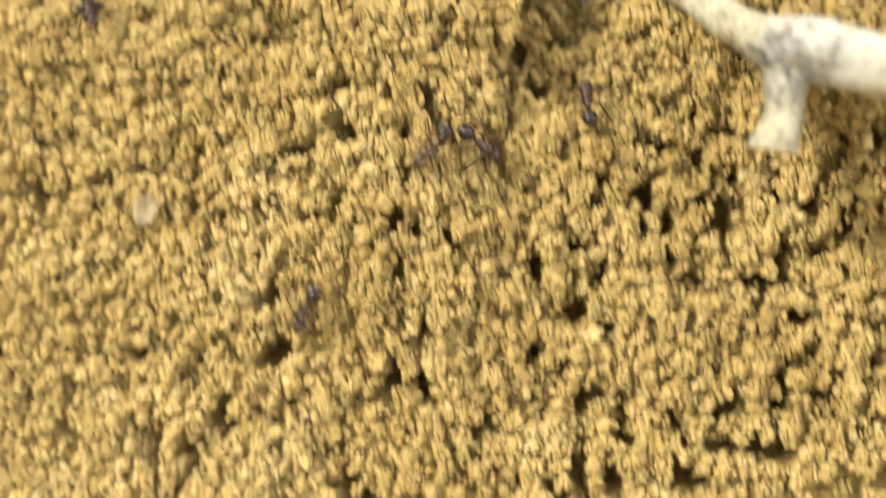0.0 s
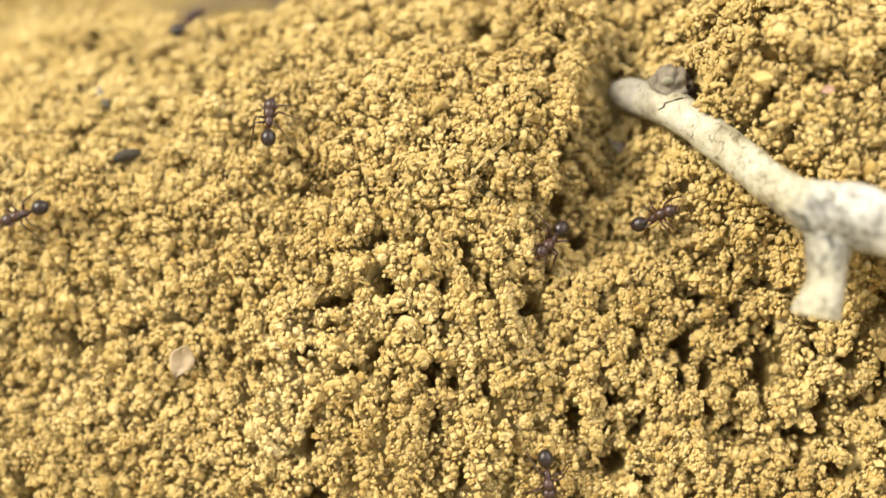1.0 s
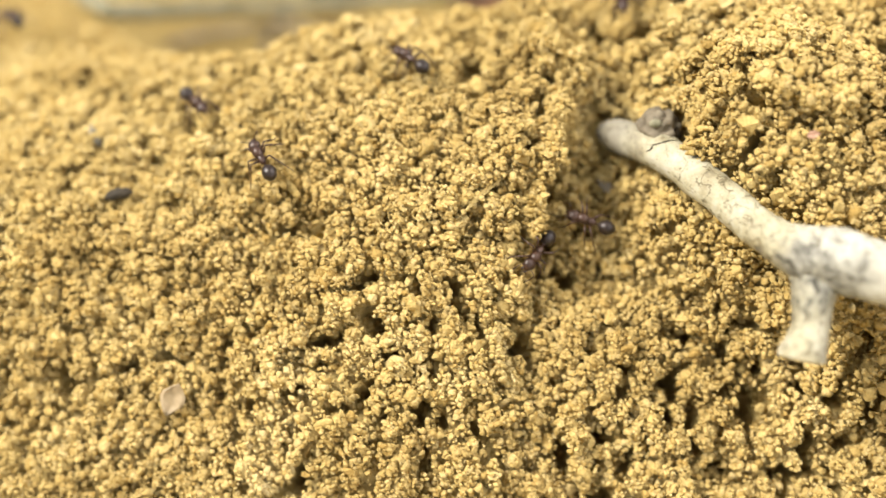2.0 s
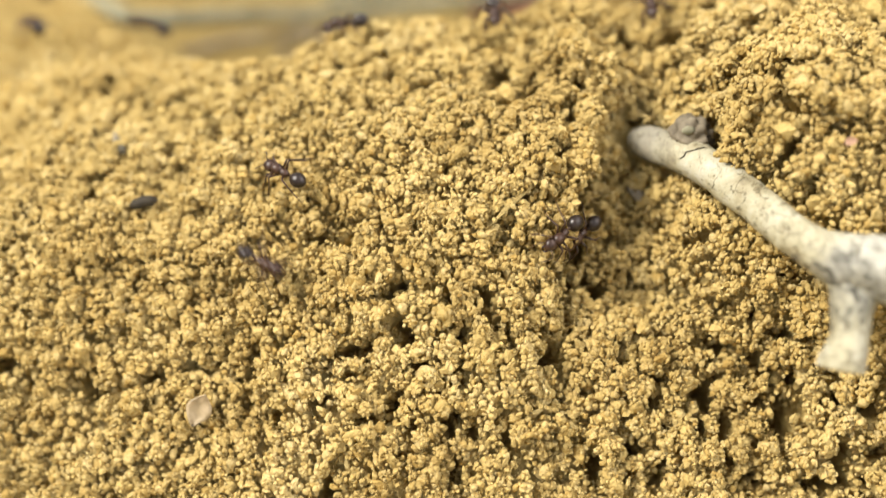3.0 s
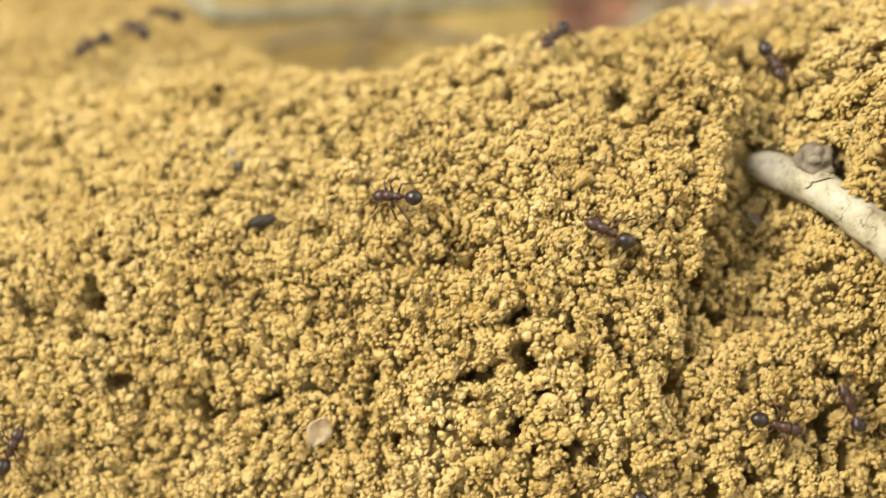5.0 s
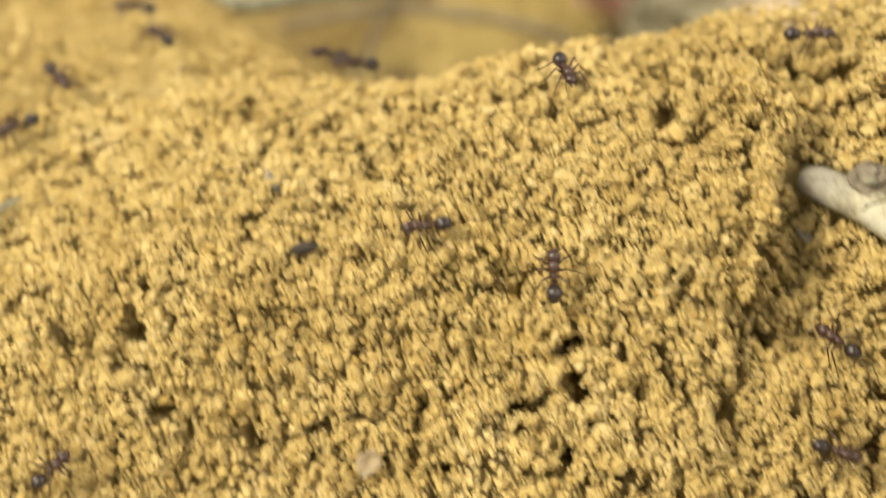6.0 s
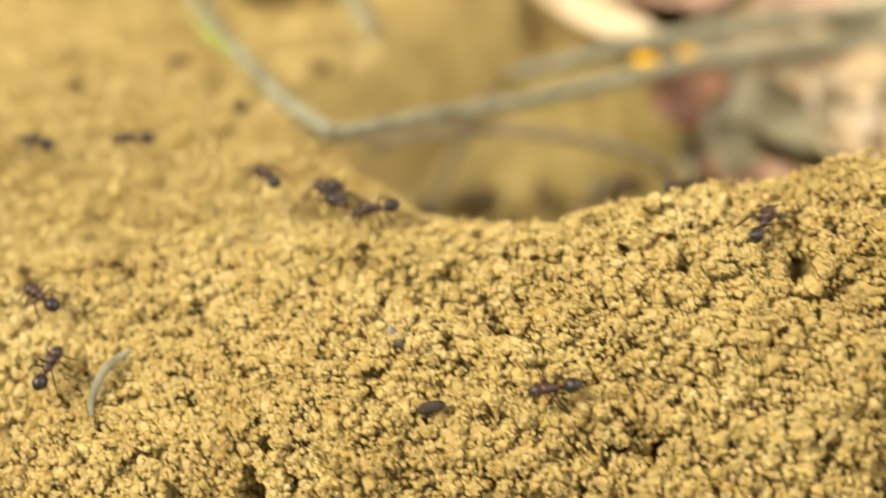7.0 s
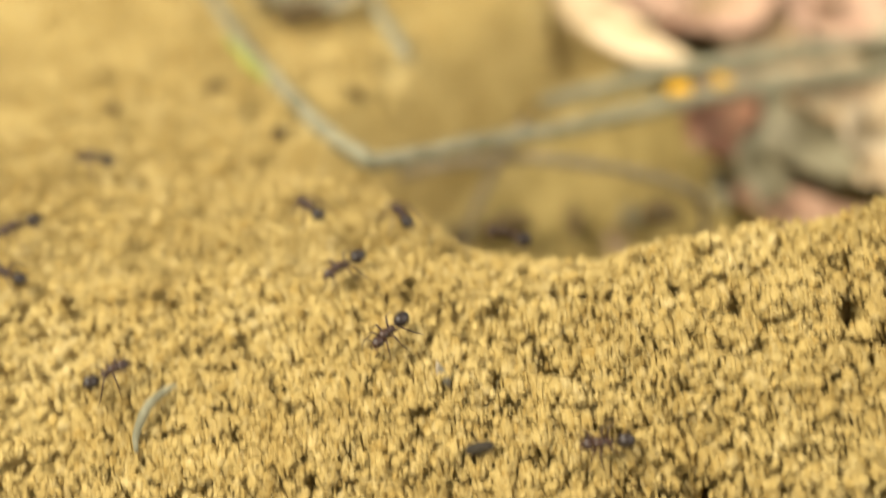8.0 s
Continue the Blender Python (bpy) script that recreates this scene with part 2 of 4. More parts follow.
def form(x, y):
    """Height of the ground: a steep crumbly flank with a cleft beside its hump, a rounded crest, a back slope, and lower ground with an apron of soil on the left."""
    x, y = np.asarray(x, float), np.asarray(y, float)
    flank = 0.0508 + 0.0698 * x + 1.1322 * (y - 0.14)
    top = 0.0651 + 0.1285 * x + 0.1603 * (y - 0.17)
    apron = 0.0571 + 0.0315 * (x + 0.06) - 0.2848 * (y - 0.20)  # slopes off gently on the left
    drop = 0.0635 + 0.10 * x - 1.48 * (y - 0.186 - 0.16 * x)  # and falls steeply into the hollow
    into = sigmoid((x + 0.026 + 0.3 * (np.minimum(y, 0.245) - 0.19) - 0.7 * np.maximum(y - 0.245, 0)) / 0.006)
    back = apron * (1 - into) + drop * into
    z = soft_min(soft_min(flank, top, 0.005), back, 0.005)
    for cx, cy, s, h in SWELLS:
        z = z + h * np.exp(-((x - cx) ** 2 + (y - cy) ** 2) / (2 * s * s))
    edge = sigmoid((x - cleft_edge(y)) / 0.0008) * np.exp(-((np.maximum(x - 0.041, 0) / 0.0095) ** 2))
    z = z - 0.0156 * edge * sigmoid((y - 0.1385) / 0.0022) * sigmoid((0.1600 - y) / 0.0035)
    # the valley goes on upwards between the hump and the bank
    z = z - 0.0028 * np.exp(-(((x - 0.0455) / 0.0048) ** 2)) * sigmoid((y - 0.159) / 0.003) * sigmoid((0.186 - y) / 0.004)
    # the bank that stands over the bleached twig
    z = z + 0.0116 * sigmoid((y - 0.1405 + 0.85 * (x - 0.061)) / 0.0009) * sigmoid((x - 0.0555) / 0.0022) * np.exp(-((np.maximum(y - 0.142, 0) / 0.012) ** 2))
    sides = sigmoid((0.19 - np.abs(x)) / 0.012)
    z = z * sides - 0.05 * (1 - sides)
    floor = 0.001 - 0.012 * np.exp(-((x - 0.005) / 0.03) ** 2 - ((y - 0.238) / 0.02) ** 2) - 0.035 * sigmoid((0.13 - y) / 0.01) + 0.016 * sigmoid((-0.05 - x) / 0.02) * sigmoid((y - 0.2) / 0.02) * sigmoid((0.42 - y) / 0.03)
    return soft_max(z, floor, 0.003)


def value_noise(x, y, seed):
    """Smooth noise between -1 and 1, for arrays."""
    def corner(i, j):
        h = (i * 374761393 + j * 668265263 + seed * 1442695041) & 0xFFFFFFFF
        h = ((h ^ (h >> 13)) * 1274126177) & 0xFFFFFFFF
        return ((h ^ (h >> 16)) & 0xFFFF) / 32767.5 - 1
    i, j = np.floor(x).astype(np.int64), np.floor(y).astype(np.int64)
    u, v = x - i, y - j
    u, v = u * u * (3 - 2 * u), v * v * (3 - 2 * v)
    return (corner(i, j) * (1 - u) + corner(i + 1, j) * u) * (1 - v) + (corner(i, j + 1) * (1 - u) + corner(i + 1, j + 1) * u) * v


# Larger burrow mouths and gaps in the flank, in millimetres: x, y, radius, depth
PITS = [
    (29.3, 132.6, 3.7, 7), (20.0, 135.8, 1.7, 4), (64.3, 129.2, 2.0, 5), (62.3, 127.6, 1.6, 4), (-7.9, 166.9, 2.2, 2.5), (-1.0, 155.3, 1.4, 3), (10.1, 122.5, 1.5, 3), (-9.3, 126.1, 1.6, 3.5),
    (17.5, 127.3, 1.5, 3), (-36.6, 140.7, 1.2, 2.2), (-12.8, 132.9, 1.6, 3.5), (-5.2, 142.3, 1.5, 3), (33.8, 150.4, 4.0, 5), (32.8, 146.2, 3.8, 5), (31.4, 142.2, 3.0, 4), (32.6, 136.3, 1.8, 3.5),
    (6.2, 150.7, 1.4, 2.5), (15.1, 150.0, 1.6, 3), (41.0, 147.0, 1.6, 3), (41.0, 120.0, 1.8, 3.5), (53.0, 136.0, 1.5, 3), (71.0, 123.0, 1.9, 4), (36.0, 154.0, 2.2, 3), (-20.0, 128.0, 1.4, 3),
]

CLOSED = [(-0.0405, 0.1335), (0.0440, 0.1665), (-0.0300, 0.1434), (0.0740, 0.1410), (0.0527, 0.1146), (-0.0141, 0.1364), (-0.0206, 0.1511), (-0.0130, 0.1570)]  # where the crust is whole


TWIG = [(0.0435, 0.1610, 0.0610), (0.0466, 0.1564, 0.0633), (0.0500, 0.1520, 0.0643), (0.0548, 0.1445, 0.0641), (0.0592, 0.1365, 0.0641), (0.0695, 0.1258, 0.0657)]  # axis of the bleached twig


def calm(x, y):
    """1 on the crest and the apron, where the crumbs lie finer and flatter, 0 on the pitted flank."""
    return sigmoid((0.9 * (y - 0.165) - 0.035 - x) / 0.009)


def relief(x, y):
    """Small ups and downs of the crumbly crust, along the normal."""
    still = calm(x, y)
    wx, wy = 0.7 * value_noise(x / 0.0016, y / 0.0013, 51), 0.6 * value_noise(x / 0.0016, y / 0.0013, 52)
    gx, gy = x + wx * 0.0016, y + wy * 0.0016
    d = 0.0013 * value_noise(x / 0.0085, y / 0.0060, 3) + 0.0012 * value_noise(x / 0.0042, y / 0.0031, 5) + 0.0008 * value_noise(gx / 0.0021, gy / 0.0016, 7)
    gap = value_noise(gx / 0.0022, gy / 0.0016, 11) + 0.5 * value_noise(x / 0.0075, y / 0.0055, 12) + 0.11 * sigmoid((x - 0.040) / 0.005) * sigmoid((0.150 - y) / 0.006)
    for px, py in CLOSED:
        gap = gap - 0.7 * np.exp(-((x - px) ** 2 + (y - py) ** 2) / 0.00003)
    d = d * (1 - 0.55 * still) - 0.0085 * (1 - 0.85 * still) * sigmoid((gap - 0.60) / 0.04)
    for px, py, r, deep in PITS:
        r, deep = r * 0.54, deep * 1.6
        q = ((x * 1000 + wx - px) ** 2 + ((y * 1000 + wy - py) * 1.25) ** 2) / (r * r)
        d = d - 0.0013 * deep * np.exp(-q * q)
    return d


def normals(x, y, h=0.0008):
    gx, gy = (form(x + h, y) - form(x - h, y)) / (2 * h), (form(x, y + h) - form(x, y - h)) / (2 * h)
    n = np.stack([-gx, -gy, np.ones_like(gx)], -1)
    return n / np.linalg.norm(n, axis=-1, keepdims=True)


def near(x, y):
    """1 where the crust is crumbly, falling to 0 away from the mound."""
    return sigmoid((0.125 - np.abs(x)) / 0.01) * sigmoid((y - 0.082) / 0.004) * sigmoid((0.30 - y) / 0.02)


def mesh_from_arrays(name, verts, faces, material, smooth=True):
    """A mesh from numpy arrays; faces all have the same number of corners."""
    me = bpy.data.meshes.new(name)
    n, k = faces.shape
    me.vertices.add(len(verts))
    me.vertices.foreach_set("co", np.ascontiguousarray(verts, dtype=np.float32).ravel())
    me.loops.add(n * k)
    me.loops.foreach_set("vertex_index", np.ascontiguousarray(faces, dtype=np.int32).ravel())
    me.polygons.add(n)
    me.polygons.foreach_set("loop_start", np.arange(0, n * k, k, dtype=np.int32))
    me.polygons.foreach_set("loop_total", np.full(n, k, dtype=np.int32))
    me.polygons.foreach_set("use_smooth", np.broadcast_to(smooth, n).astype(bool))
    me.materials.append(material)
    me.update(calc_edges=True)
    return me


def graded(a, b, step, reach, growth=1.25):
    """Even steps from a to b, then ever longer ones out to the reach."""
    mid = np.arange(a, b + step / 2, step)
    out, s = [], step
    at = 0.0
    while at < reach:
        s *= growth
        at += s
        out.append(at)
    out = np.array(out)
    return np.r_[(a - out)[::-1], mid, mid[-1] + out]


def build_ground():
    xs, ys = graded(-0.10, 0.10, 0.0008, 40.0), graded(0.088, 0.25, 0.0008, 40.0)
    gx, gy = np.meshgrid(xs, ys)
    x, y = gx.ravel(), gy.ravel()
    z = form(x, y)
    n = normals(x, y)
    d = (relief(x, y) - 0.0034) * near(x, y)
    far = 1 - near(x, y)
    z = z + far * 0.0015 * value_noise(x / 0.03, y / 0.03, 21)
    v = np.stack([x, y, z], -1) + n * d[:, None]
    w, h = len(xs), len(ys)
    i = (np.arange(h - 1)[:, None] * w + np.arange(w - 1)[None]).ravel()
    faces = np.stack([i, i + 1, i + 1 + w, i + w], -1)
    ob = new("ground", mesh_from_arrays("ground", v, faces, SOIL))
    return tagged(ob, "ochre clay soil heaped into a crumbly ant mound", "ground", kind="structure")


ground_sheet = build_ground()


def lump(detail, seed):
    """One crumb of unit size: an uneven, knobbly grain with worn facets."""
    bm = bmesh.new()
    bmesh.ops.create_icosphere(bm, subdivisions=detail + 1, radius=1)
    off = Vector((seed * 3.17, seed * 1.31, seed * 7.7))
    rnd = random.Random(seed)
    cuts = [(Vector((rnd.gauss(0, 1), rnd.gauss(0, 1), rnd.gauss(0, 1))).normalized(), rnd.uniform(0.50, 0.85)) for _ in range(7)]
    for v in bm.verts:
        c = v.co * (1.12 + 0.45 * noise.noise(v.co * 1.3 + off))
        for way, far in cuts:
            over = c.dot(way) - far
            if over > 0:
                c -= way * over * 0.85
        v.co = c * (1 + 0.30 * noise.noise(c * 2.6 - off))
    bm.verts.index_update()
    verts = np.array([v.co[:] for v in bm.verts])
    faces = np.array([[v.index for v in f.verts] for f in bm.faces])
    bm.free()
    return verts, faces


def crumbs(name, label, rng, x, y, radius, lift, detail, kinds=16, base=None):
    """A layer of crumbs at x, y on the crust, or at the places given, joined into one mesh."""
    if base is None:
        base = np.stack([x, y, form(x, y)], -1) + normals(x, y) * (relief(x, y) + lift)[:, None]
    axis = np.concatenate([np.linspace(a, b, 12) for a, b in zip(np.array(TWIG), np.array(TWIG)[1:])])
    axis = np.r_[axis, np.array([(0.0500, 0.1543, 0.0665)]) + np.array([(0, -0.0014, 0.0012), (0.0014, -0.0008, 0.0012), (-0.0010, -0.0008, 0.0012), (0, 0, 0)])]  # and its knot
    free = np.concatenate([np.min(np.linalg.norm(b[:, None] - axis[None], axis=2), axis=1) > 0.0028 + 0.9 * r for b, r in zip(np.array_split(base, 40), np.array_split(radius, 40))])
    base, radius, x = base[free], radius[free], x[free]  # none inside the twig
    all_v, all_f, soft_face, start = [], [], [], 0
    pick = rng.integers(0, kinds, len(x))
    for k in range(kinds):
        lv, lf = lump(detail, k + detail * 31)
        at = np.nonzero(pick == k)[0]
        q = rng.normal(size=(len(at), 4))
        q /= np.linalg.norm(q, axis=1, keepdims=True)
        a, b, c, d = q.T
        rot = np.stack([1 - 2 * (c * c + d * d), 2 * (b * c - a * d), 2 * (b * d + a * c), 2 * (b * c + a * d), 1 - 2 * (b * b + d * d), 2 * (c * d - a * b),
                        2 * (b * d - a * c), 2 * (c * d + a * b), 1 - 2 * (b * b + c * c)], -1).reshape(-1, 3, 3)
        size = radius[at, None, None] * rng.uniform(0.62, 1.45, (len(at), 1, 3))
        v = np.einsum("nij,nkj->nki", rot, lv[None] * size) + base[at][:, None]
        all_v.append(v.reshape(-1, 3))
        all_f.append((lf[None] + (start + np.arange(len(at)) * len(lv))[:, None, None]).reshape(-1, 3))
        soft_face.append(np.full(len(at) * len(lf), k % 3 == 0))
        start += len(at) * len(lv)
    ob = new(name, mesh_from_arrays(name, np.concatenate(all_v), np.concatenate(all_f), CRUMB, np.concatenate(soft_face)))
    return tagged(ob, label, "soil", kind="stuff")


def spread(rng, x0, x1, y0, y1, step, tilt=0.75):
    """Jittered places, packed tighter along y where the flank is steep."""
    gx, gy = np.meshgrid(np.arange(x0, x1, step), np.arange(y0, y1, step * tilt))
    gx = gx + (np.arange(len(gx)) % 2)[:, None] * step / 2
    x = gx.ravel() + rng.uniform(-0.45, 0.45, gx.size) * step
    y = gy.ravel() + rng.uniform(-0.45, 0.45, gy.size) * step * tilt
    return x, y


def clusters(rng, x0, x1, y0, y1, step, each, grain):
    """Places of crumbs that cling together in uneven lumps: x, y, height over the crust and size."""
    cx, cy = spread(rng, x0, x1, y0, y1, step, 0.74)
    keep = relief(cx, cy) > -0.0020
    cx, cy = cx[keep], cy[keep]
    flat = 1 - 0.5 * calm(cx, cy)
    size = step * 0.46 * np.minimum(np.exp(rng.normal(0, 0.30, len(cx))), 1.5)
    k = np.maximum(4, each * (size / (step * 0.46)) ** 2 * rng.uniform(0.8, 1.2, len(cx))).astype(int)
    who = np.repeat(np.arange(len(cx)), k)
    o = rng.normal(size=(len(who), 3))
    o /= np.linalg.norm(o, axis=1, keepdims=True)
    o[:, 2] = np.abs(o[:, 2])
    long, turn = rng.uniform(0.75, 1.5, len(cx))[who], rng.uniform(0, np.pi, len(cx))[who]
    o *= (rng.uniform(0.70, 1.04, len(who)) * size[who])[:, None]
    u, v = o[:, 0] * long, o[:, 1] / long
    x, y = cx[who] + u * np.cos(turn) - v * np.sin(turn), cy[who] + (u * np.sin(turn) + v * np.cos(turn)) * 0.78
    level = relief(cx, cy) - 0.0005 + rng.normal(0, 0.00025, len(cx)) * flat
    radius = grain * np.exp(rng.normal(0, 0.32, len(who)))
    # and the knobbly core in the middle of each lump, into which the crumbs are baked
    return (x, y, o[:, 2] * flat[who] + level[who] - relief(x, y), radius), (cx, cy, level - relief(cx, cy), size * (0.74 - 0.2 * calm(cx, cy)))


def build_crumbs():
    rng = np.random.default_rng(7)
    # the close flank: crumbs clinging together in lumps
    (x, y, lift, r), core = clusters(rng, -0.086, 0.090, 0.099, 0.184, 0.0024, 18, 0.00032)
    crumbs("soil_crumbs", "ochre clay crumbs clinging in small heaps over the mound", rng, x, y, r, lift, 0)
    crumbs("soil_crumbs", "knobbly ochre clay lumps of baked crumbs on the mound", rng, core[0], core[1], core[3], core[2], 1)
    # an unbroken bed of crumbs from which the lumps rise, open only at the gaps
    x, y = spread(rng, -0.088, 0.090, 0.101, 0.186, 0.00084, 0.74)
    r = 0.00043 * np.exp(rng.normal(0, 0.28, len(x)))
    crumbs("soil_crumbs", "close bed of ochre clay crumbs on the mound", rng, x, y, r, rng.normal(-0.0009, 0.00025, len(x)) + 0.0007 * calm(x, y), 0)
    # deeper filling between the heaps
    x, y = spread(rng, -0.088, 0.090, 0.088, 0.186, 0.00058, 0.74)
    whole = lambda u, v: form(u, v) + relief(u, v)
    slope = np.hypot(whole(x + 0.0003, y) - whole(x - 0.0003, y), whole(x, y + 0.0003) - whole(x, y - 0.0003)) / 0.0006
    keep = rng.random(len(x)) < 0.17 * np.sqrt(1 + slope * slope)  # more where the walls of gaps are steep
    x, y = x[keep], y[keep]
    r = 0.00050 * np.exp(rng.normal(0, 0.25, len(x)))
    crumbs("soil_crumbs", "small ochre clay crumbs deep in the crust of the mound", rng, x, y, r, rng.uniform(-0.0034, -0.0020, len(x)), 0)
    # the steep faces of the cleft and of the bank over the twig
    x, y = spread(rng, 0.0255, 0.0880, 0.1260, 0.1740, 0.00046, 1.0)
    keep = np.hypot(form(x + 0.0004, y) - form(x - 0.0004, y), form(x, y + 0.0004) - form(x, y - 0.0004)) > 0.0014
    x, y = x[keep], y[keep]
    r = 0.00044 * np.exp(rng.normal(0, 0.3, len(x)))
    crumbs("soil_crumbs", "ochre clay crumbs on the broken faces beside the cleft", rng, x, y, r, rng.uniform(-0.0004, 0.0005, len(x)), 0)
    # knobs that hang over the cleft from the hump's rim
    ry = rng.uniform(0.1415, 0.1655, 75)
    below = rng.uniform(0, 1, 75)
    rx = cleft_edge(ry) + 0.0020 * (1 - below) + rng.uniform(-0.0008, 0.0012, 75)
    rz = form(cleft_edge(ry) - 0.0035, ry) - 0.0002 - 0.0050 * below
    who = np.repeat(np.arange(75), 34)
    o = rng.normal(size=(len(who), 3))
    o *= (rng.uniform(0.75, 1.05, len(who)) * rng.uniform(0.0009, 0.0016, 75)[who] / np.linalg.norm(o, axis=1))[:, None]
    base = np.stack([rx[who], ry[who], rz[who]], -1) + o
    crumbs("soil_crumbs", "ochre clay knobs hanging over the cleft", rng, base[:, 0], base[:, 1], 0.00038 * np.exp(rng.normal(0, 0.28, len(who))), 0, 0, base=base)
    # larger knobbly ones among them
    x, y = spread(rng, -0.086, 0.090, 0.100, 0.184, 0.0046, 0.78)
    keep = (relief(x, y) > -0.0010) & (rng.random(len(x)) < 0.22)
    x, y = x[keep], y[keep]
    r = 0.00060 * np.exp(rng.normal(0, 0.25, len(x)))
    crumbs("soil_crumbs", "larger knobbly ochre clay crumbs on the mound", rng, x, y, r, rng.uniform(0.0002, 0.0008, len(x)), 2)
    # crest and apron farther off
    x, y = spread(rng, -0.15, 0.10, 0.182, 0.235, 0.00105, 0.95)
    keep = ((x < -0.036) | (y < 0.203)) & (value_noise(x / 0.005, y / 0.005, 41) < 0.7)
    x, y = x[keep], y[keep]
    crumbs("soil_crumbs", "fine ochre clay crumbs along the crest and the apron", rng, x, y, 0.00046 * np.exp(rng.normal(0, 0.3, len(x))), rng.normal(-0.0004, 0.0003, len(x)), 0)
    x, y = spread(rng, -0.15, 0.10, 0.232, 0.34, 0.0019, 0.95)
    keep = ((x < -0.041 + 0.7 * np.maximum(y - 0.245, 0)) | (y < 0.203)) & (value_noise(x / 0.005, y / 0.005, 41) < 0.55)
    x, y = x[keep], y[keep]
    r = 0.00060 * np.exp(rng.normal(0, 0.3, len(x)))
    crumbs("soil_crumbs", "loose ochre clay crumbs on the far side of the mound", rng, x, y, r, rng.uniform(-0.0003, 0.0006, len(x)), 0)
    (x, y, lift, r), core = clusters(rng, -0.15, -0.085, 0.10, 0.184, 0.0027, 10, 0.00048)
    crumbs("soil_crumbs", "knobbly ochre clay lumps on the outer flank of the mound", rng, core[0], core[1], core[3], core[2], 1)
    crumbs("soil_crumbs", "ochre clay crumbs on the outer flank of the mound", rng, x, y, r, lift, 0)


build_crumbs()


# ---- helpers for things ----
def part(name, bm, material, parent, label=""):
    """Links a bmesh as one smooth mesh object under a thing or a part."""
    me = bpy.data.meshes.new(name)
    bm.to_mesh(me)
    bm.free()
    for f in me.polygons:
        f.use_smooth = True
    me.materials.append(material)
    ob = new(name, me)
    if parent:
        ob.parent = parent
    return tagged(ob, label)


def tube(points, radii, sides=10, rough=0.0, seed=0, bm=None, close=True):
    """A tapered, slightly uneven tube along the points."""
    bm = bm or bmesh.new()
    pts = [Vector(p) for p in points]
    rings, side = [], None
    for i, p in enumerate(pts):
        way = (pts[min(i + 1, len(pts) - 1)] - pts[max(i - 1, 0)]).normalized()
        if side is None:
            side = way.orthogonal().normalized()
        side = (side - way * side.dot(way)).normalized()
        up = way.cross(side)
        ring = []
        for k in range(sides):
            a = 2 * math.pi * k / sides
            out = side * math.cos(a) + up * math.sin(a)
            c = p + out * radii[i]
            if rough:
                c += out * radii[i] * rough * (noise.noise((p + out * radii[i]) * 260 + Vector((seed, 0, 0))) + 0.5 * noise.noise((p + out * radii[i]) * 700 + Vector((0, seed, 0))))
            ring.append(bm.verts.new(c))
        rings.append(ring)
    for a, b in zip(rings, rings[1:]):
        for k in range(sides):
            bm.faces.new((a[k], a[(k + 1) % sides], b[(k + 1) % sides], b[k]))
    if close:
        bm.faces.new(rings[0][::-1])
        bm.faces.new(rings[-1])
    return bm


def smooth_line(points, n):
    """A Catmull-Rom line through points of any dimension, n steps to a span."""
    p = np.array(points, float)
    p = np.r_[[2 * p[0] - p[1]], p, [2 * p[-1] - p[-2]]]
    out = []
    for i in range(1, len(p) - 2):
        for t in np.arange(n) / n:
            a, b, c, d = p[i - 1 : i + 3]
            out.append(0.5 * (2 * b + (c - a) * t + (2 * a - 5 * b + 4 * c - d) * t * t + (3 * b - a - 3 * c + d) * t**3))
    out.append(p[-2])
    return np.array(out)


def thing(name, label, category, group="", at=None):
    ob = new(name)
    if at is not None:
        ob.matrix_world = at
    return tagged(ob, label, category, group)


def ball(scale, centre=(0, 0, 0), detail=3, shape=None):
    bm = bmesh.new()
    bmesh.ops.create_icosphere(bm, subdivisions=detail, radius=1)
    for v in bm.verts:
        c = v.co
        if shape:
            c = shape(c.copy())
        v.co = Vector((c.x * scale[0] + centre[0], c.y * scale[1] + centre[1], c.z * scale[2] + centre[2]))
    return bm


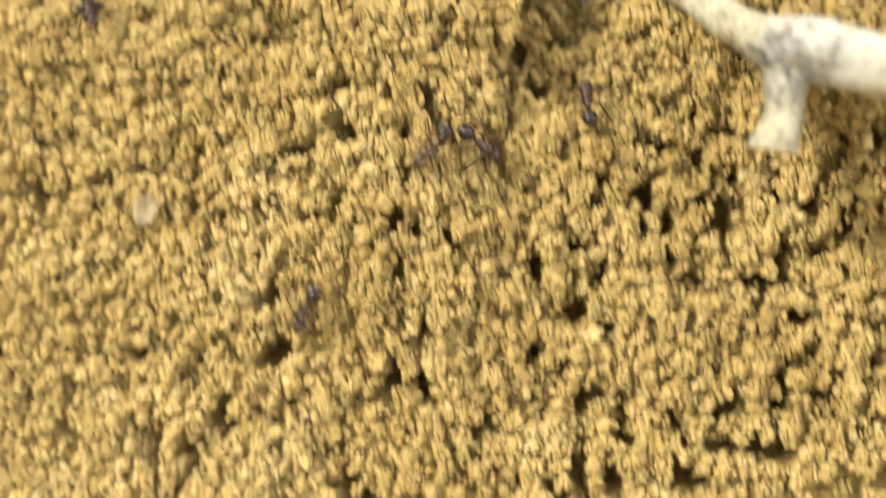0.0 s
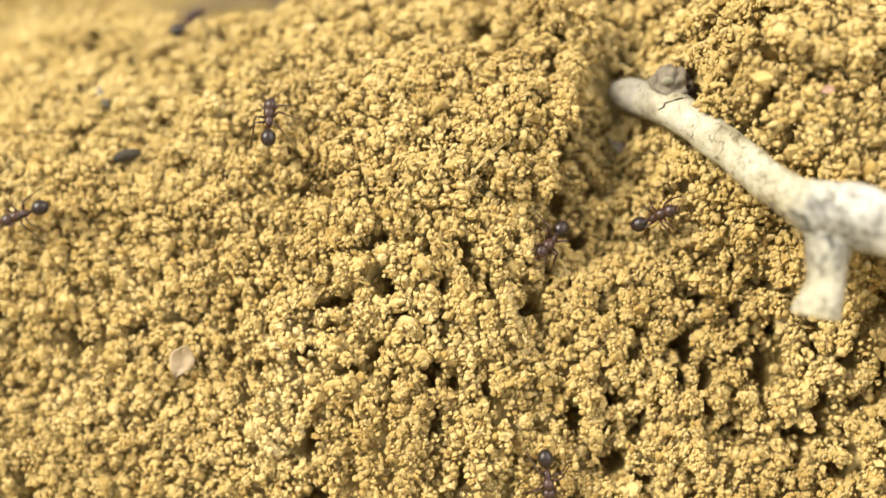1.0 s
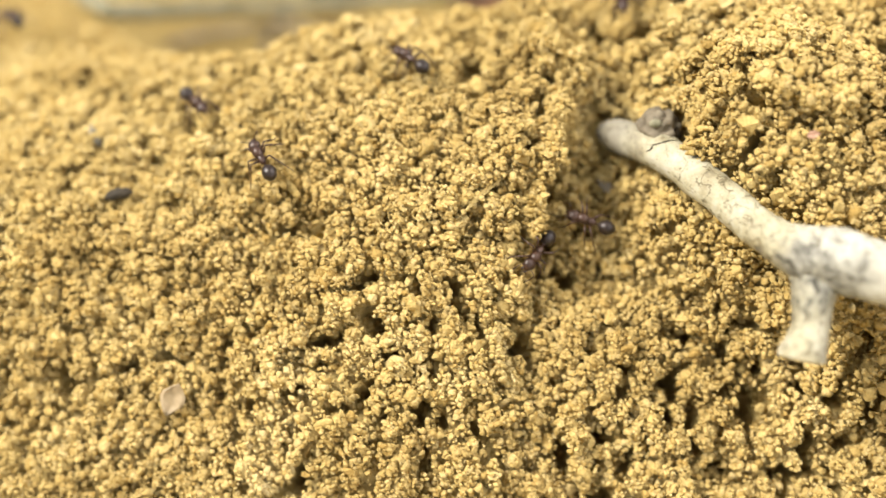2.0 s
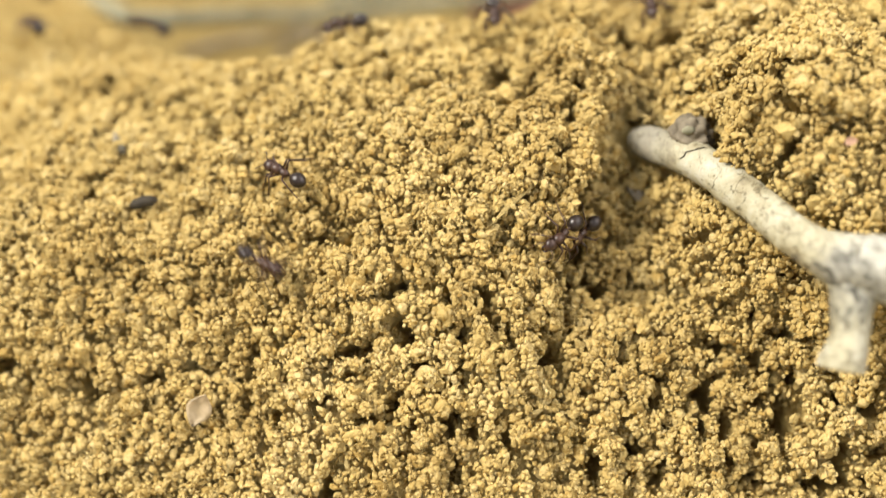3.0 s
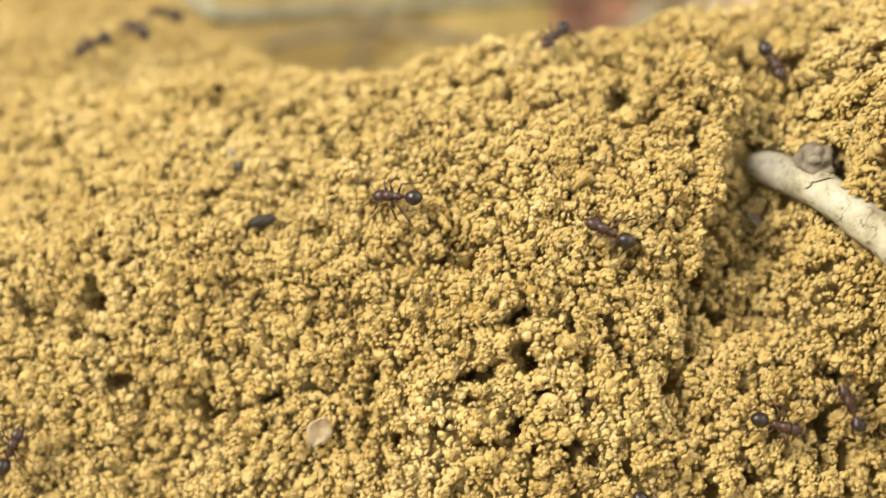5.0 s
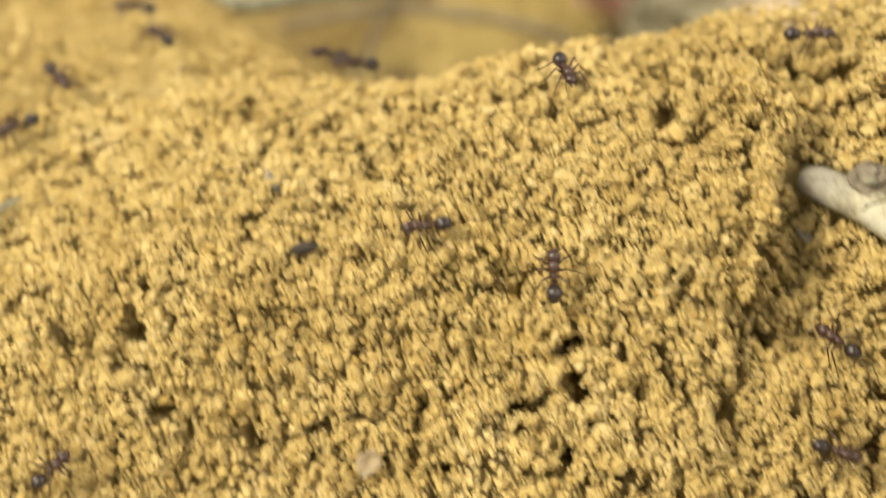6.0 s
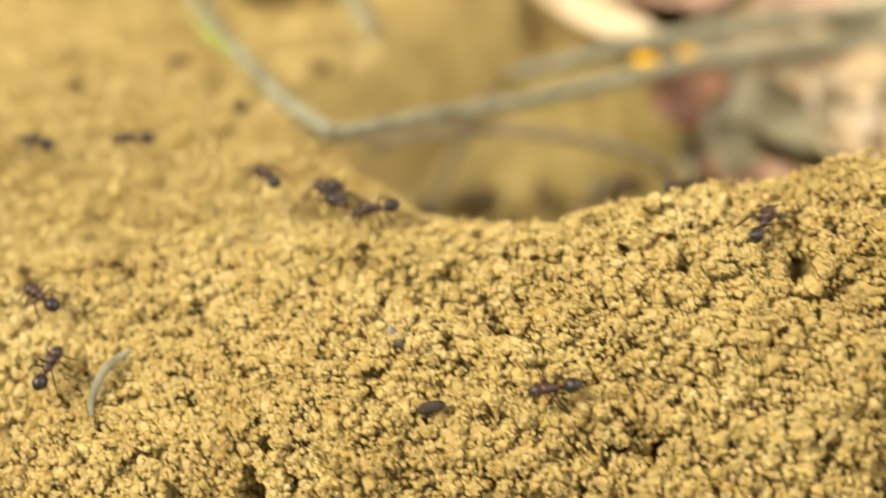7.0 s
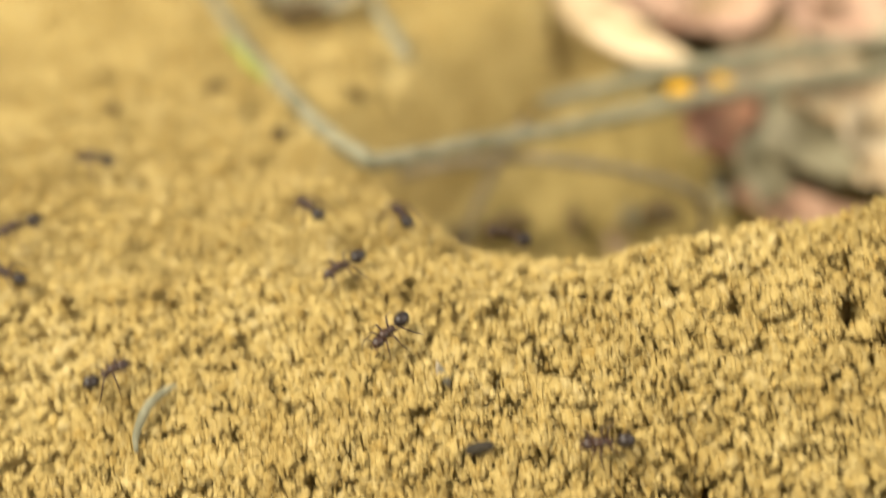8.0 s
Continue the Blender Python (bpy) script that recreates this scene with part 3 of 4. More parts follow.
# ---- the bleached twig that juts out over the hollow ----
def build_twig():
    twig = thing("twig", "bleached cream twig with a broken side branch, stuck in the mound", "twig")
    line = smooth_line([(0.0436, 0.1606, 0.0612, 0.0020), (0.0448, 0.1588, 0.0622, 0.0024), (0.0466, 0.1562, 0.0633, 0.0026), (0.0500, 0.1518, 0.0645, 0.0028), (0.0548, 0.1447, 0.0648, 0.0027), (0.0592, 0.1368, 0.0648, 0.0027),
                        (0.0612, 0.1333, 0.0648, 0.0027), (0.0632, 0.1302, 0.0650, 0.0030), (0.0658, 0.1281, 0.0652, 0.0038), (0.0695, 0.1258, 0.0657, 0.0041), (0.0785, 0.1200, 0.0667, 0.0038), (0.0950, 0.1100, 0.0667, 0.0038), (0.1300, 0.0880, 0.0600, 0.0045)], 9)
    part("stem", tube(line[:, :3], line[:, 3], 26, 0.13, 1), BARK, twig, "cream weathered stem with grey patches")
    stub = smooth_line([(0.0668, 0.1285, 0.0650, 0.0034), (0.0668, 0.1245, 0.0622, 0.0030), (0.0660, 0.1205, 0.0590, 0.0025), (0.0651, 0.1182, 0.0568, 0.0031), (0.0649, 0.1176, 0.0561, 0.0033)], 8)
    part("side_branch", tube(stub[:, :3], stub[:, 3], 22, 0.15, 4), BARK, twig, "short broken side branch")
    end, way = Vector(stub[-1, :3]), Vector(stub[-1, :3] - stub[-3, :3]).normalized()
    part("cut_face", tube([end - way * 0.0006, end + way * 0.0002, end - way * 0.0004], [0.0029, 0.0027, 0.0009], 18, 0.06, 2), CUT_WOOD, twig, "pale broken wood face")

    def budded(c):
        ring = math.acos(max(-1, min(1, c.z)))
        return c * (1 + 0.10 * math.cos(ring * 9 + 2 * noise.noise(c * 2)) + 0.22 * noise.noise(c * 2.4) + 0.10 * noise.noise(c * 6))

    part("knot", ball((0.0030, 0.0029, 0.0028), (0.0500, 0.1543, 0.0665), 4, budded), BARK_GREY, twig, "wrinkled brown-grey knot")
    part("bark_scab", ball((0.0016, 0.0012, 0.0013), (0.0517, 0.1532, 0.0662), 3, budded), DARK, twig, "black scab of bark beside the knot")
    part("bud_scar", ball((0.0009, 0.0006, 0.0006), (0.0493, 0.1525, 0.0687), 3, budded), STEM_GREY, twig, "small pale scar on the knot")
    for start, turn, slant in ((21, -1.3, 0.0009), (30, -0.5, -0.0016)):
        # a dried crack that runs across and along the bark
        p, r, ahead = Vector(line[start, :3]), line[start, 3], Vector(line[start + 1, :3] - line[start - 1, :3]).normalized()
        across = ahead.cross(Vector((0, -0.5, 0.87))).normalized()
        up = across.cross(ahead).normalized()
        crack = []
        for k in range(13):
            a = turn + k * 0.16
            crack.append(p + (across * math.sin(a) + up * math.cos(a)) * r * 1.01 + ahead * (slant * k / 6 + 0.0006 * noise.noise(Vector((k * 0.6, start, 0)))))
        part("bark_crack", tube(crack, [0.00006 + 0.00008 * math.sin(math.pi * k / 12) for k in range(13)], 6), DARK, twig, "thin dark crack in the bark")
    return twig


build_twig()


# ---- small litter on the mound ----
def on_ground(x, y, lift=0.0, turn=0.0, rx=0.0, ry=0.0, reach=0.003):
    """A pose on the crust, upright to it."""
    n = Vector(normals(np.array([x]), np.array([y]), reach)[0])
    ahead = Vector((math.cos(radians(turn)), math.sin(radians(turn)), 0))
    ahead = (ahead - n * ahead.dot(n)).normalized()
    m = Matrix((ahead, n.cross(ahead), n)).transposed().to_4x4()
    spot = Vector((x, y, float(form(x, y)))) + n * lift
    return Matrix.Translation(spot) @ m @ pose(0, 0, 0, rx, ry, 0)


def leaf_sheet(length, width, curl, cup, wave, thick, seed, n=16, m=8, tip=0.75):
    """A thin curved blade with two faces and an edge, pointed at both ends."""
    bm = bmesh.new()
    sheets = []
    for side in (1, -1):
        grid = []
        for i in range(n + 1):
            u = i / n
            half = width / 2 * max(math.sin(math.pi * min(max(u, 0.012), 0.988)) ** tip, 0.03) * (1 + 0.10 * noise.noise(Vector((u * 7, seed, 0))))
            row = []
            for j in range(m + 1):
                v = 2 * j / m - 1
                x = (u - 0.5) * length
                z = curl * length * (4 * (u - 0.5) ** 2) + cup * width * (abs(v) ** 1.5) + wave * noise.noise(Vector((u * 3 + seed, v * 1.5, seed * 0.3)))
                row.append(bm.verts.new((x, v * half, z + side * thick / 2)))
            grid.append(row)
        sheets.append(grid)
    a, b = sheets
    for i in range(n):
        for j in range(m):
            bm.faces.new((a[i][j], a[i + 1][j], a[i + 1][j + 1], a[i][j + 1]))
            bm.faces.new((b[i][j], b[i][j + 1], b[i + 1][j + 1], b[i + 1][j]))
    rim = [(i, 0) for i in range(n)] + [(n, j) for j in range(m)] + [(i, m) for i in range(n, 0, -1)] + [(0, j) for j in range(m, 0, -1)]
    for (i, j), (k, l) in zip(rim, rim[1:] + rim[:1]):
        bm.faces.new((a[i][j], b[i][j], b[k][l], a[k][l]))
    return bm


def single(name, bm, material, m, label, category, group=""):
    ob = part(name, bm, material, None)
    ob.matrix_world = m
    return tagged(ob, label, category, group)


def dead_leaf(length, width, curl, cup, wave, seed, material, m, label):
    """A dry leaf with a raised midrib and a stub of stalk."""
    leaf = thing("dead_leaf", label, "leaf", "leaf litter", m)
    part("blade", leaf_sheet(length, width, curl, cup, wave, 0.0003, seed), material, leaf)
    rib = []
    for i in range(15):
        u = -0.10 + 1.02 * i / 14
        rib.append(((u - 0.5) * length, 0, curl * length * 4 * (u - 0.5) ** 2 + wave * noise.noise(Vector((max(u, 0) * 3 + seed, 0, seed * 0.3))) + 0.00015))
    part("midrib", tube(rib, [0.0005 - 0.00035 * i / 14 for i in range(15)], 6), STEM_GREY, leaf, "paler midrib")
    return leaf


def small_litter():
    single("husk_flake", leaf_sheet(0.0056, 0.0036, 0.08, 0.10, 0.0004, 0.00025, 3.0, 12, 6, 1.0), PALE, on_ground(-0.0195, 0.1285, 0.0012, 62, 20, -20), "pale pinkish husk flake lying on the crumbs", "husk")
    single("bark_chip", tube([(-0.0016, 0, 0), (-0.0006, 0.0001, 0.0004), (0.0006, 0, 0.0005), (0.0017, -0.0001, 0.0001)], [0.0003, 0.0007, 0.0006, 0.0002], 9, 0.3, 3), GREY, on_ground(-0.0337, 0.1612, 0.0011, 118, 0, -25), "small grey bark chip stuck in the crumbs", "bark chip")
    single("bark_chip", tube([(-0.0012, 0, 0), (-0.0002, 0.0001, 0.0004), (0.0012, -0.0001, 0.0001)], [0.0002, 0.0004, 0.0002], 8, 0.3, 5), WHITE, on_ground(-0.0345, 0.1622, 0.0014, 100, 0, -40), "pale sliver standing beside a bark chip", "bark chip")
    single("seed", tube([(-0.0021, 0, 0), (-0.0013, 0, 0.0002), (0, 0.0001, 0.0003), (0.0013, 0, 0.0002), (0.0021, 0, 0)], [0.0002, 0.0008, 0.0009, 0.0008, 0.0002], 12, 0.15, 8), DARK, on_ground(-0.0289, 0.1513, 0.0008, 14), "dark elongated seed half sunk in the crumbs", "seed")
    single("husk_flake", leaf_sheet(0.0034, 0.0019, 0.05, 0.12, 0.0005, 0.0003, 5.0, 10, 6, 0.9), WHITE, on_ground(0.0432, 0.1543, 0.0001, 140, 25, -10), "whitish husk flake below the bleached twig", "husk")
    single("plant_fibre", tube(smooth_line([(-0.0055, -0.0022, -0.0002), (-0.0035, -0.0005, 0.0006), (0.0002, 0.0008, 0.0012), (0.0032, 0.0010, 0.0008), (0.0056, 0.0006, 0.0002)], 6), [0.0003 + 0.0004 * math.sin(math.pi * k / 24) for k in range(25)], 9, 0.12, 9), STEM_GREY, on_ground(-0.0754, 0.1600, 0.0012, 52), "pale curved plant fibre lying on the mound", "plant fibre")
    single("husk_flake", leaf_sheet(0.0017, 0.0011, 0.05, 0.1, 0.0002, 0.0003, 7.0, 8, 5, 0.5), LEAVES[1], on_ground(0.0680, 0.1418, 0.0016, 20, 0, -10), "small reddish husk flake near the bleached twig", "husk")


small_litter()


MM = 0.001


# ---- clods: larger lumps of caked crumbs on the crust ----
def clod_mesh(seed):
    """A knob of caked crumbs, about one millimetre in radius."""
    rng = np.random.default_rng(seed + 90)
    bm = bmesh.new()
    bmesh.ops.create_icosphere(bm, subdivisions=2, radius=0.8 * MM)
    for k in range(46):
        o = rng.normal(size=3)
        o *= rng.uniform(0.7, 1.02) / np.linalg.norm(o)
        lv, lf = lump(0, k % 16)
        lv = (lv * rng.uniform(0.20, 0.38) * rng.uniform(0.75, 1.3, 3) + o) * MM
        row = [bm.verts.new(v) for v in lv]
        for f in lf:
            bm.faces.new([row[i] for i in f])
    me = bpy.data.meshes.new("soil_clod")
    bm.to_mesh(me)
    bm.free()
    for f in me.polygons:
        f.use_smooth = True
    me.materials.append(CRUMB)
    return me


def build_clods():
    rnd = random.Random(11)
    kinds = [clod_mesh(k) for k in range(6)]
    fields = [(0.052, 0.086, 0.142, 0.178, 40, 1.2, 2.2), (-0.07, 0.03, 0.112, 0.180, 34, 1.0, 1.6), (0.034, 0.085, 0.108, 0.136, 20, 1.0, 1.6), (-0.120, -0.035, 0.186, 0.290, 46, 0.8, 1.7)]
    for x0, x1, y0, y1, count, small, large in fields:
        for _ in range(count):
            x, y = rnd.uniform(x0, x1), rnd.uniform(y0, y1)
            size = rnd.uniform(small, large)
            if abs(x - 0.0555 - (0.1435 - y) * 0.55) < 0.0065 and y > 0.12:
                continue  # room for the twig
            ob = new("soil_clod", rnd.choice(kinds))
            ob.matrix_world = on_ground(x, y, -0.0003, rnd.uniform(0, 360), rnd.uniform(-40, 40), rnd.uniform(-40, 40)) @ Matrix.Diagonal((size, size * rnd.uniform(0.8, 1.1), size * rnd.uniform(0.7, 0.9), 1))
            tagged(ob, "knobbly ochre clod of caked crumbs on the mound" if size < 1.7 else "large knobbly ochre clod caked onto the mound", "soil clod", "clods on the mound")


build_clods()


# ---- behind the crest: bent stem, leaf litter ----
def behind_crest():
    stem = thing("bent_stem", "grey-brown dry stem bent sharply, lying behind the mound", "stem")
    line = smooth_line([(-0.1010, 0.3400, 0.022, 0.0012), (-0.0859, 0.3003, 0.0305, 0.0013), (-0.0738, 0.2685, 0.0394, 0.0014), (-0.0641, 0.2500, 0.0424, 0.0015), (-0.0549, 0.2360, 0.0433, 0.0016), (-0.0491, 0.2285, 0.0452, 0.0016), (-0.0464, 0.2256, 0.0457, 0.0017),
                        (-0.0376, 0.2325, 0.0418, 0.0015), (-0.0299, 0.2390, 0.0389, 0.0015), (-0.0121, 0.2525, 0.0318, 0.0016), (0.0076, 0.2665, 0.0263, 0.0018), (0.0361, 0.2830, 0.0209, 0.0020), (0.0574, 0.2930, 0.0171, 0.0021), (0.0781, 0.3020, 0.0133, 0.0021), (0.1150, 0.3180, 0.0080, 0.0022)], 6)
    part("stalk", tube(line[:, :3], line[:, 3], 12, 0.22, 3), STEM_GREY, stem)
    side = smooth_line([(-0.0121, 0.2680, 0.0275, 0.0012), (-0.0031, 0.2720, 0.0272, 0.0016), (0.0087, 0.2770, 0.0271, 0.0019), (0.0223, 0.2830, 0.0263, 0.0020), (0.0520, 0.2970, 0.0216, 0.0022), (0.0790, 0.3090, 0.0168, 0.0022), (0.1150, 0.3235, 0.0100, 0.0022)], 6)
    part("side_stalk", tube(side[:, :3], side[:, 3], 12, 0.22, 7), STEM_GREY, stem)
    part("lichen", ball((0.0030, 0.0016, 0.0012), (0.0202, 0.2772, 0.0252), 2, lambda c: c * (1 + 0.4 * noise.noise(c * 2))), LICHEN, stem, "bright orange lichen")
    part("lichen", ball((0.0022, 0.0012, 0.0009), (0.0307, 0.2822, 0.0238), 2, lambda c: c * (1 + 0.4 * noise.noise(c * 2.3))), LICHEN, stem, "bright orange lichen")
    blade = leaf_sheet(0.019, 0.0018, 0.05, 0.05, 0.0004, 0.0003, 12, 14, 4, 0.4)
    single("grass_blade", blade, GREEN, Matrix.Translation((-0.0735, 0.2610, 0.0425)) @ pose(0, 0, 0, 10, 0, -57), "yellow-green grass blade lying along the dry stem", "grass blade")
    arch = smooth_line([(-0.0420, 0.2450, 0.0260), (-0.0320, 0.2450, 0.0290), (-0.0182, 0.2450, 0.0309), (-0.0067, 0.2450, 0.0299), (0.0051, 0.2450, 0.0277), (0.0174, 0.2450, 0.0232), (0.0222, 0.2450, 0.0170), (0.0240, 0.2450, 0.0080)], 6)
    single("dry_stalk", tube(arch, [0.0010] * len(arch), 9, 0.2, 5), BARK_GREY, Matrix(), "thin brown stalk arching over the hollow", "stalk")
    arch = smooth_line([(-0.0300, 0.2420, 0.001), (-0.0260, 0.2500, 0.012), (-0.0200, 0.2580, 0.022), (-0.0150, 0.2640, 0.026)], 6)
    single("dry_stalk", tube(arch, [0.0009] * len(arch), 9, 0.2, 6), BARK_GREY, Matrix(), "short brown stalk leaning in the hollow", "stalk")
    arch = smooth_line([(-0.0500, 0.3060, 0.0300), (-0.0478, 0.2940, 0.0330), (-0.0440, 0.2800, 0.0365), (-0.0410, 0.2705, 0.0375)], 6)
    single("dry_stalk", tube(arch, [0.0014] * len(arch), 9, 0.2, 8), STEM_GREY, Matrix(), "short pale stalk lying on the soil apron", "stalk")
    single("bark_chip", tube([(-0.0050, 0, 0), (-0.0020, 0.0004, 0.0012), (0.0022, 0, 0.0014), (0.0052, -0.0004, 0.0002)], [0.0012, 0.0034, 0.0032, 0.0010], 10, 0.35, 11), ROTTEN, Matrix.Translation((0.0150, 0.2560, 0.0060)) @ pose(0, 0, 0, 60, 20, 30), "dark brown bark chip standing in the hollow", "bark chip")
    for x, y, turn, size in ((-0.0185, 0.2560, 15, 1.0), (-0.0300, 0.2500, 60, 0.6), (-0.0030, 0.2600, 100, 0.7), (-0.0655, 0.2950, 5, 1.1), (-0.0740, 0.3060, 40, 0.8)):
        chip = tube([(-0.0062 * size, 0, 0), (-0.0025 * size, 0.0004, 0.0010), (0.0024 * size, 0, 0.0012), (0.0060 * size, -0.0004, 0.0002)], [0.0012, 0.0030 * size, 0.0028 * size, 0.0010], 10, 0.35, turn)
        single("bark_chip", chip, ROTTEN, on_ground(x, y, 0.0008, turn), "dark rotten bark chip lying behind the mound", "bark chip")
    for x, y, turn in ((-0.0790, 0.2520, 20), (-0.0640, 0.2300, 75), (-0.0975, 0.2420, 130), (-0.0520, 0.2580, 10)):
        single("bark_chip", tube([(-0.0022, 0, 0), (-0.0008, 0.0002, 0.0005), (0.0009, 0, 0.0006), (0.0023, -0.0002, 0.0001)], [0.0004, 0.0011, 0.0010, 0.0003], 9, 0.3, turn), ROTTEN, on_ground(x, y, 0.0006, turn), "small brown bark chip on the soil apron", "bark chip")
    words = ["tan", "pinkish", "cream", "olive-grey", "russet", "bleached cream"]
    spots = [  # x, y, z, length, width, kind, turn, tilt
        (0.009, 0.315, 0.016, 0.056, 0.013, 5, -52, 8), (0.034, 0.330, 0.012, 0.050, 0.030, 1, 20, 5), (0.031, 0.283, 0.009, 0.040, 0.022, 4, 60, 30), (0.042, 0.272, 0.006, 0.040, 0.016, 3, 70, 14),
        (0.050, 0.258, 0.003, 0.036, 0.014, 1, -12, 8), (0.064, 0.272, 0.014, 0.026, 0.018, 2, 40, 30), (0.066, 0.292, 0.010, 0.040, 0.022, 0, 15, 12), (0.0615, 0.262, 0.013, 0.010, 0.007, 5, 70, 25), (0.0690, 0.278, 0.016, 0.013, 0.009, 5, 30, 25), (0.030, 0.266, 0.004, 0.020, 0.008, 3, 80, 30), (0.072, 0.262, 0.010, 0.036, 0.020, 0, 80, 20),
        (0.006, 0.250, 0.000, 0.016, 0.008, 0, 80, 30), (0.020, 0.250, -0.002, 0.014, 0.007, 0, 30, 10), (0.009, 0.261, 0.000, 0.011, 0.005, 3, 80, 40), (-0.063, 0.300, 0.0315, 0.024, 0.011, 3, 10, 6),
        (0.052, 0.318, 0.008, 0.045, 0.025, 0, -30, 8), (0.070, 0.330, 0.010, 0.050, 0.026, 1, 50, 10), (0.090, 0.300, 0.010, 0.046, 0.024, 2, -60, 18), (0.086, 0.275, 0.006, 0.040, 0.020, 0, 10, 10),
        (0.020, 0.345, 0.008, 0.050, 0.022, 0, 5, 10), (0.046, 0.300, 0.006, 0.040, 0.020, 3, -10, 12), (0.054, 0.277, 0.008, 0.036, 0.024, 3, 25, 14),
    ]
    for k, (x, y, z, length, width, kind, turn, tilt) in enumerate(spots):
        m = Matrix.Translation((x, y, z)) @ pose(0, 0, 0, tilt, tilt * 0.4, turn)
        dead_leaf(length, width, 0.10, 0.12, 0.003, 2.3 * k + 1, LEAVES[kind], m, f"dry {words[kind]} leaf lying in the litter behind the mound")
    rng = random.Random(5)
    for k in range(60):
        x, y = rng.uniform(-0.01, 0.22), rng.uniform(0.24, 0.50)
        if x < 0.09 and y < 0.335:
            y += 0.10
        kind = rng.choice([0, 0, 1, 2, 3, 3, 4])
        m = Matrix.Translation((x, y, 0.003 + 0.006 * rng.random())) @ pose(0, 0, 0, rng.uniform(-18, 18), rng.uniform(-15, 15), rng.uniform(0, 360))
        dead_leaf(rng.uniform(0.03, 0.06), rng.uniform(0.014, 0.028), rng.uniform(-0.05, 0.15), rng.uniform(-0.1, 0.15), 0.003, 3.1 * k + 50, LEAVES[kind], m, f"dry {words[kind]} leaf lying in the litter behind the mound")


behind_crest()


# ---- ants ----
LEG_BENDS = {  # hip, knee, ankle, toe on the ant's left side, in millimetres
    "front": ((1.35, 0.35, 1.35), (2.2, 1.55, 2.45), (2.9, 2.55, 0.75), (3.7, 3.1, -0.35)),
    "middle": ((0.65, 0.36, 1.30), (0.75, 1.9, 2.65), (0.55, 3.1, 0.75), (0.2, 4.1, -0.35)),
    "hind": ((0.0, 0.30, 1.30), (-0.9, 1.7, 2.95), (-2.3, 2.8, 0.85), (-3.4, 3.6, -0.35)),
}


def scaled(points):
    return [Vector(p) * MM for p in points]


def build_ant(name_label):
    ant = thing("ant", name_label, "ant", "ants on the mound")
    head = part("head", ball((1.08 * MM, 1.0 * MM, 0.80 * MM), (2.72 * MM, 0, 1.72 * MM), 3, lambda c: Vector((c.x, c.y * (1.0 - 0.22 * c.x), c.z * (1.0 - 0.15 * c.x)))), SHELL_RED, ant, "dark reddish-brown head")
    for s in (1, -1):
        part("mandible", tube(scaled([(3.5, 0.42 * s, 1.5), (3.85, 0.40 * s, 1.35), (4.1, 0.12 * s, 1.2)]), [0.2 * MM, 0.17 * MM, 0.05 * MM], 8), SHELL_RED, head)
        feeler = smooth_line([(3.25, 0.38 * s, 2.05, 0.08), (3.6, 0.9 * s, 2.5, 0.065), (3.85, 1.35 * s, 2.6, 0.065), (4.3, 1.5 * s, 2.1, 0.07), (4.8, 1.5 * s, 1.4, 0.08), (5.2, 1.35 * s, 0.9, 0.06)], 4) * MM
        part("antenna", tube(feeler[:, :3], feeler[:, 3], 7), LIMB, head)
    body = smooth_line([(2.05, 0, 1.72, 0.25), (1.75, 0, 1.86, 0.72), (1.25, 0, 1.98, 0.88), (0.75, 0, 1.94, 0.80), (0.35, 0, 1.80, 0.62), (-0.1, 0, 1.76, 0.64), (-0.6, 0, 1.68, 0.58), (-0.95, 0, 1.47, 0.30), (-1.1, 0, 1.38, 0.12)], 4) * MM
    part("thorax", tube(body[:, :3], body[:, 3], 14), SHELL_RED, ant, "reddish-brown thorax")
    waist = smooth_line([(-1.0, 0, 1.38, 0.14), (-1.3, 0, 1.45, 0.16), (-1.5, 0, 1.68, 0.33), (-1.72, 0, 1.48, 0.18), (-1.95, 0, 1.5, 0.2)], 4) * MM
    part("waist", tube(waist[:, :3], waist[:, 3], 10), SHELL_RED, ant)

    def rounded(c):
        k = 1 - 0.16 * max(-c.x, 0) ** 2 * (abs(c.y) + 0.2)
        step = 0.03 * ((c.x * 2.2 + 5) % 1.0)
        return Vector((c.x, c.y * (k + step), c.z * (k + step)))

    part("abdomen", ball((1.40 * MM, 1.18 * MM, 1.12 * MM), (-2.80 * MM, 0, 1.60 * MM), 4, rounded), SHELL, ant, "glossy near-black abdomen")
    for joint in LEG_BENDS.values():
        for s in (1, -1):
            hip = Vector(joint[0])
            p = [(Vector((b[0], b[1] * s, b[2])) - Vector((hip.x, hip.y * s, hip.z))) * MM for b in joint]
            pts = [p[0], p[0].lerp(p[1], 0.45), p[1], p[1].lerp(p[2], 0.5), p[2], p[2].lerp(p[3], 0.5), p[3]]
            leg = part("leg", tube(pts, [0.19 * MM, 0.21 * MM, 0.14 * MM, 0.15 * MM, 0.10 * MM, 0.09 * MM, 0.055 * MM], 7), LIMB, ant)
            leg.location = Vector((hip.x, hip.y * s, hip.z)) * MM
    return ant


FIRST = build_ant("dark reddish-brown ant with a glossy abdomen standing on the crumbs")
FIRST.scale = (0.92, 0.92, 0.92)


def ant_pose(x, y, heading, size, lift=0.0024):
    return on_ground(x, y, lift, heading, reach=0.006)


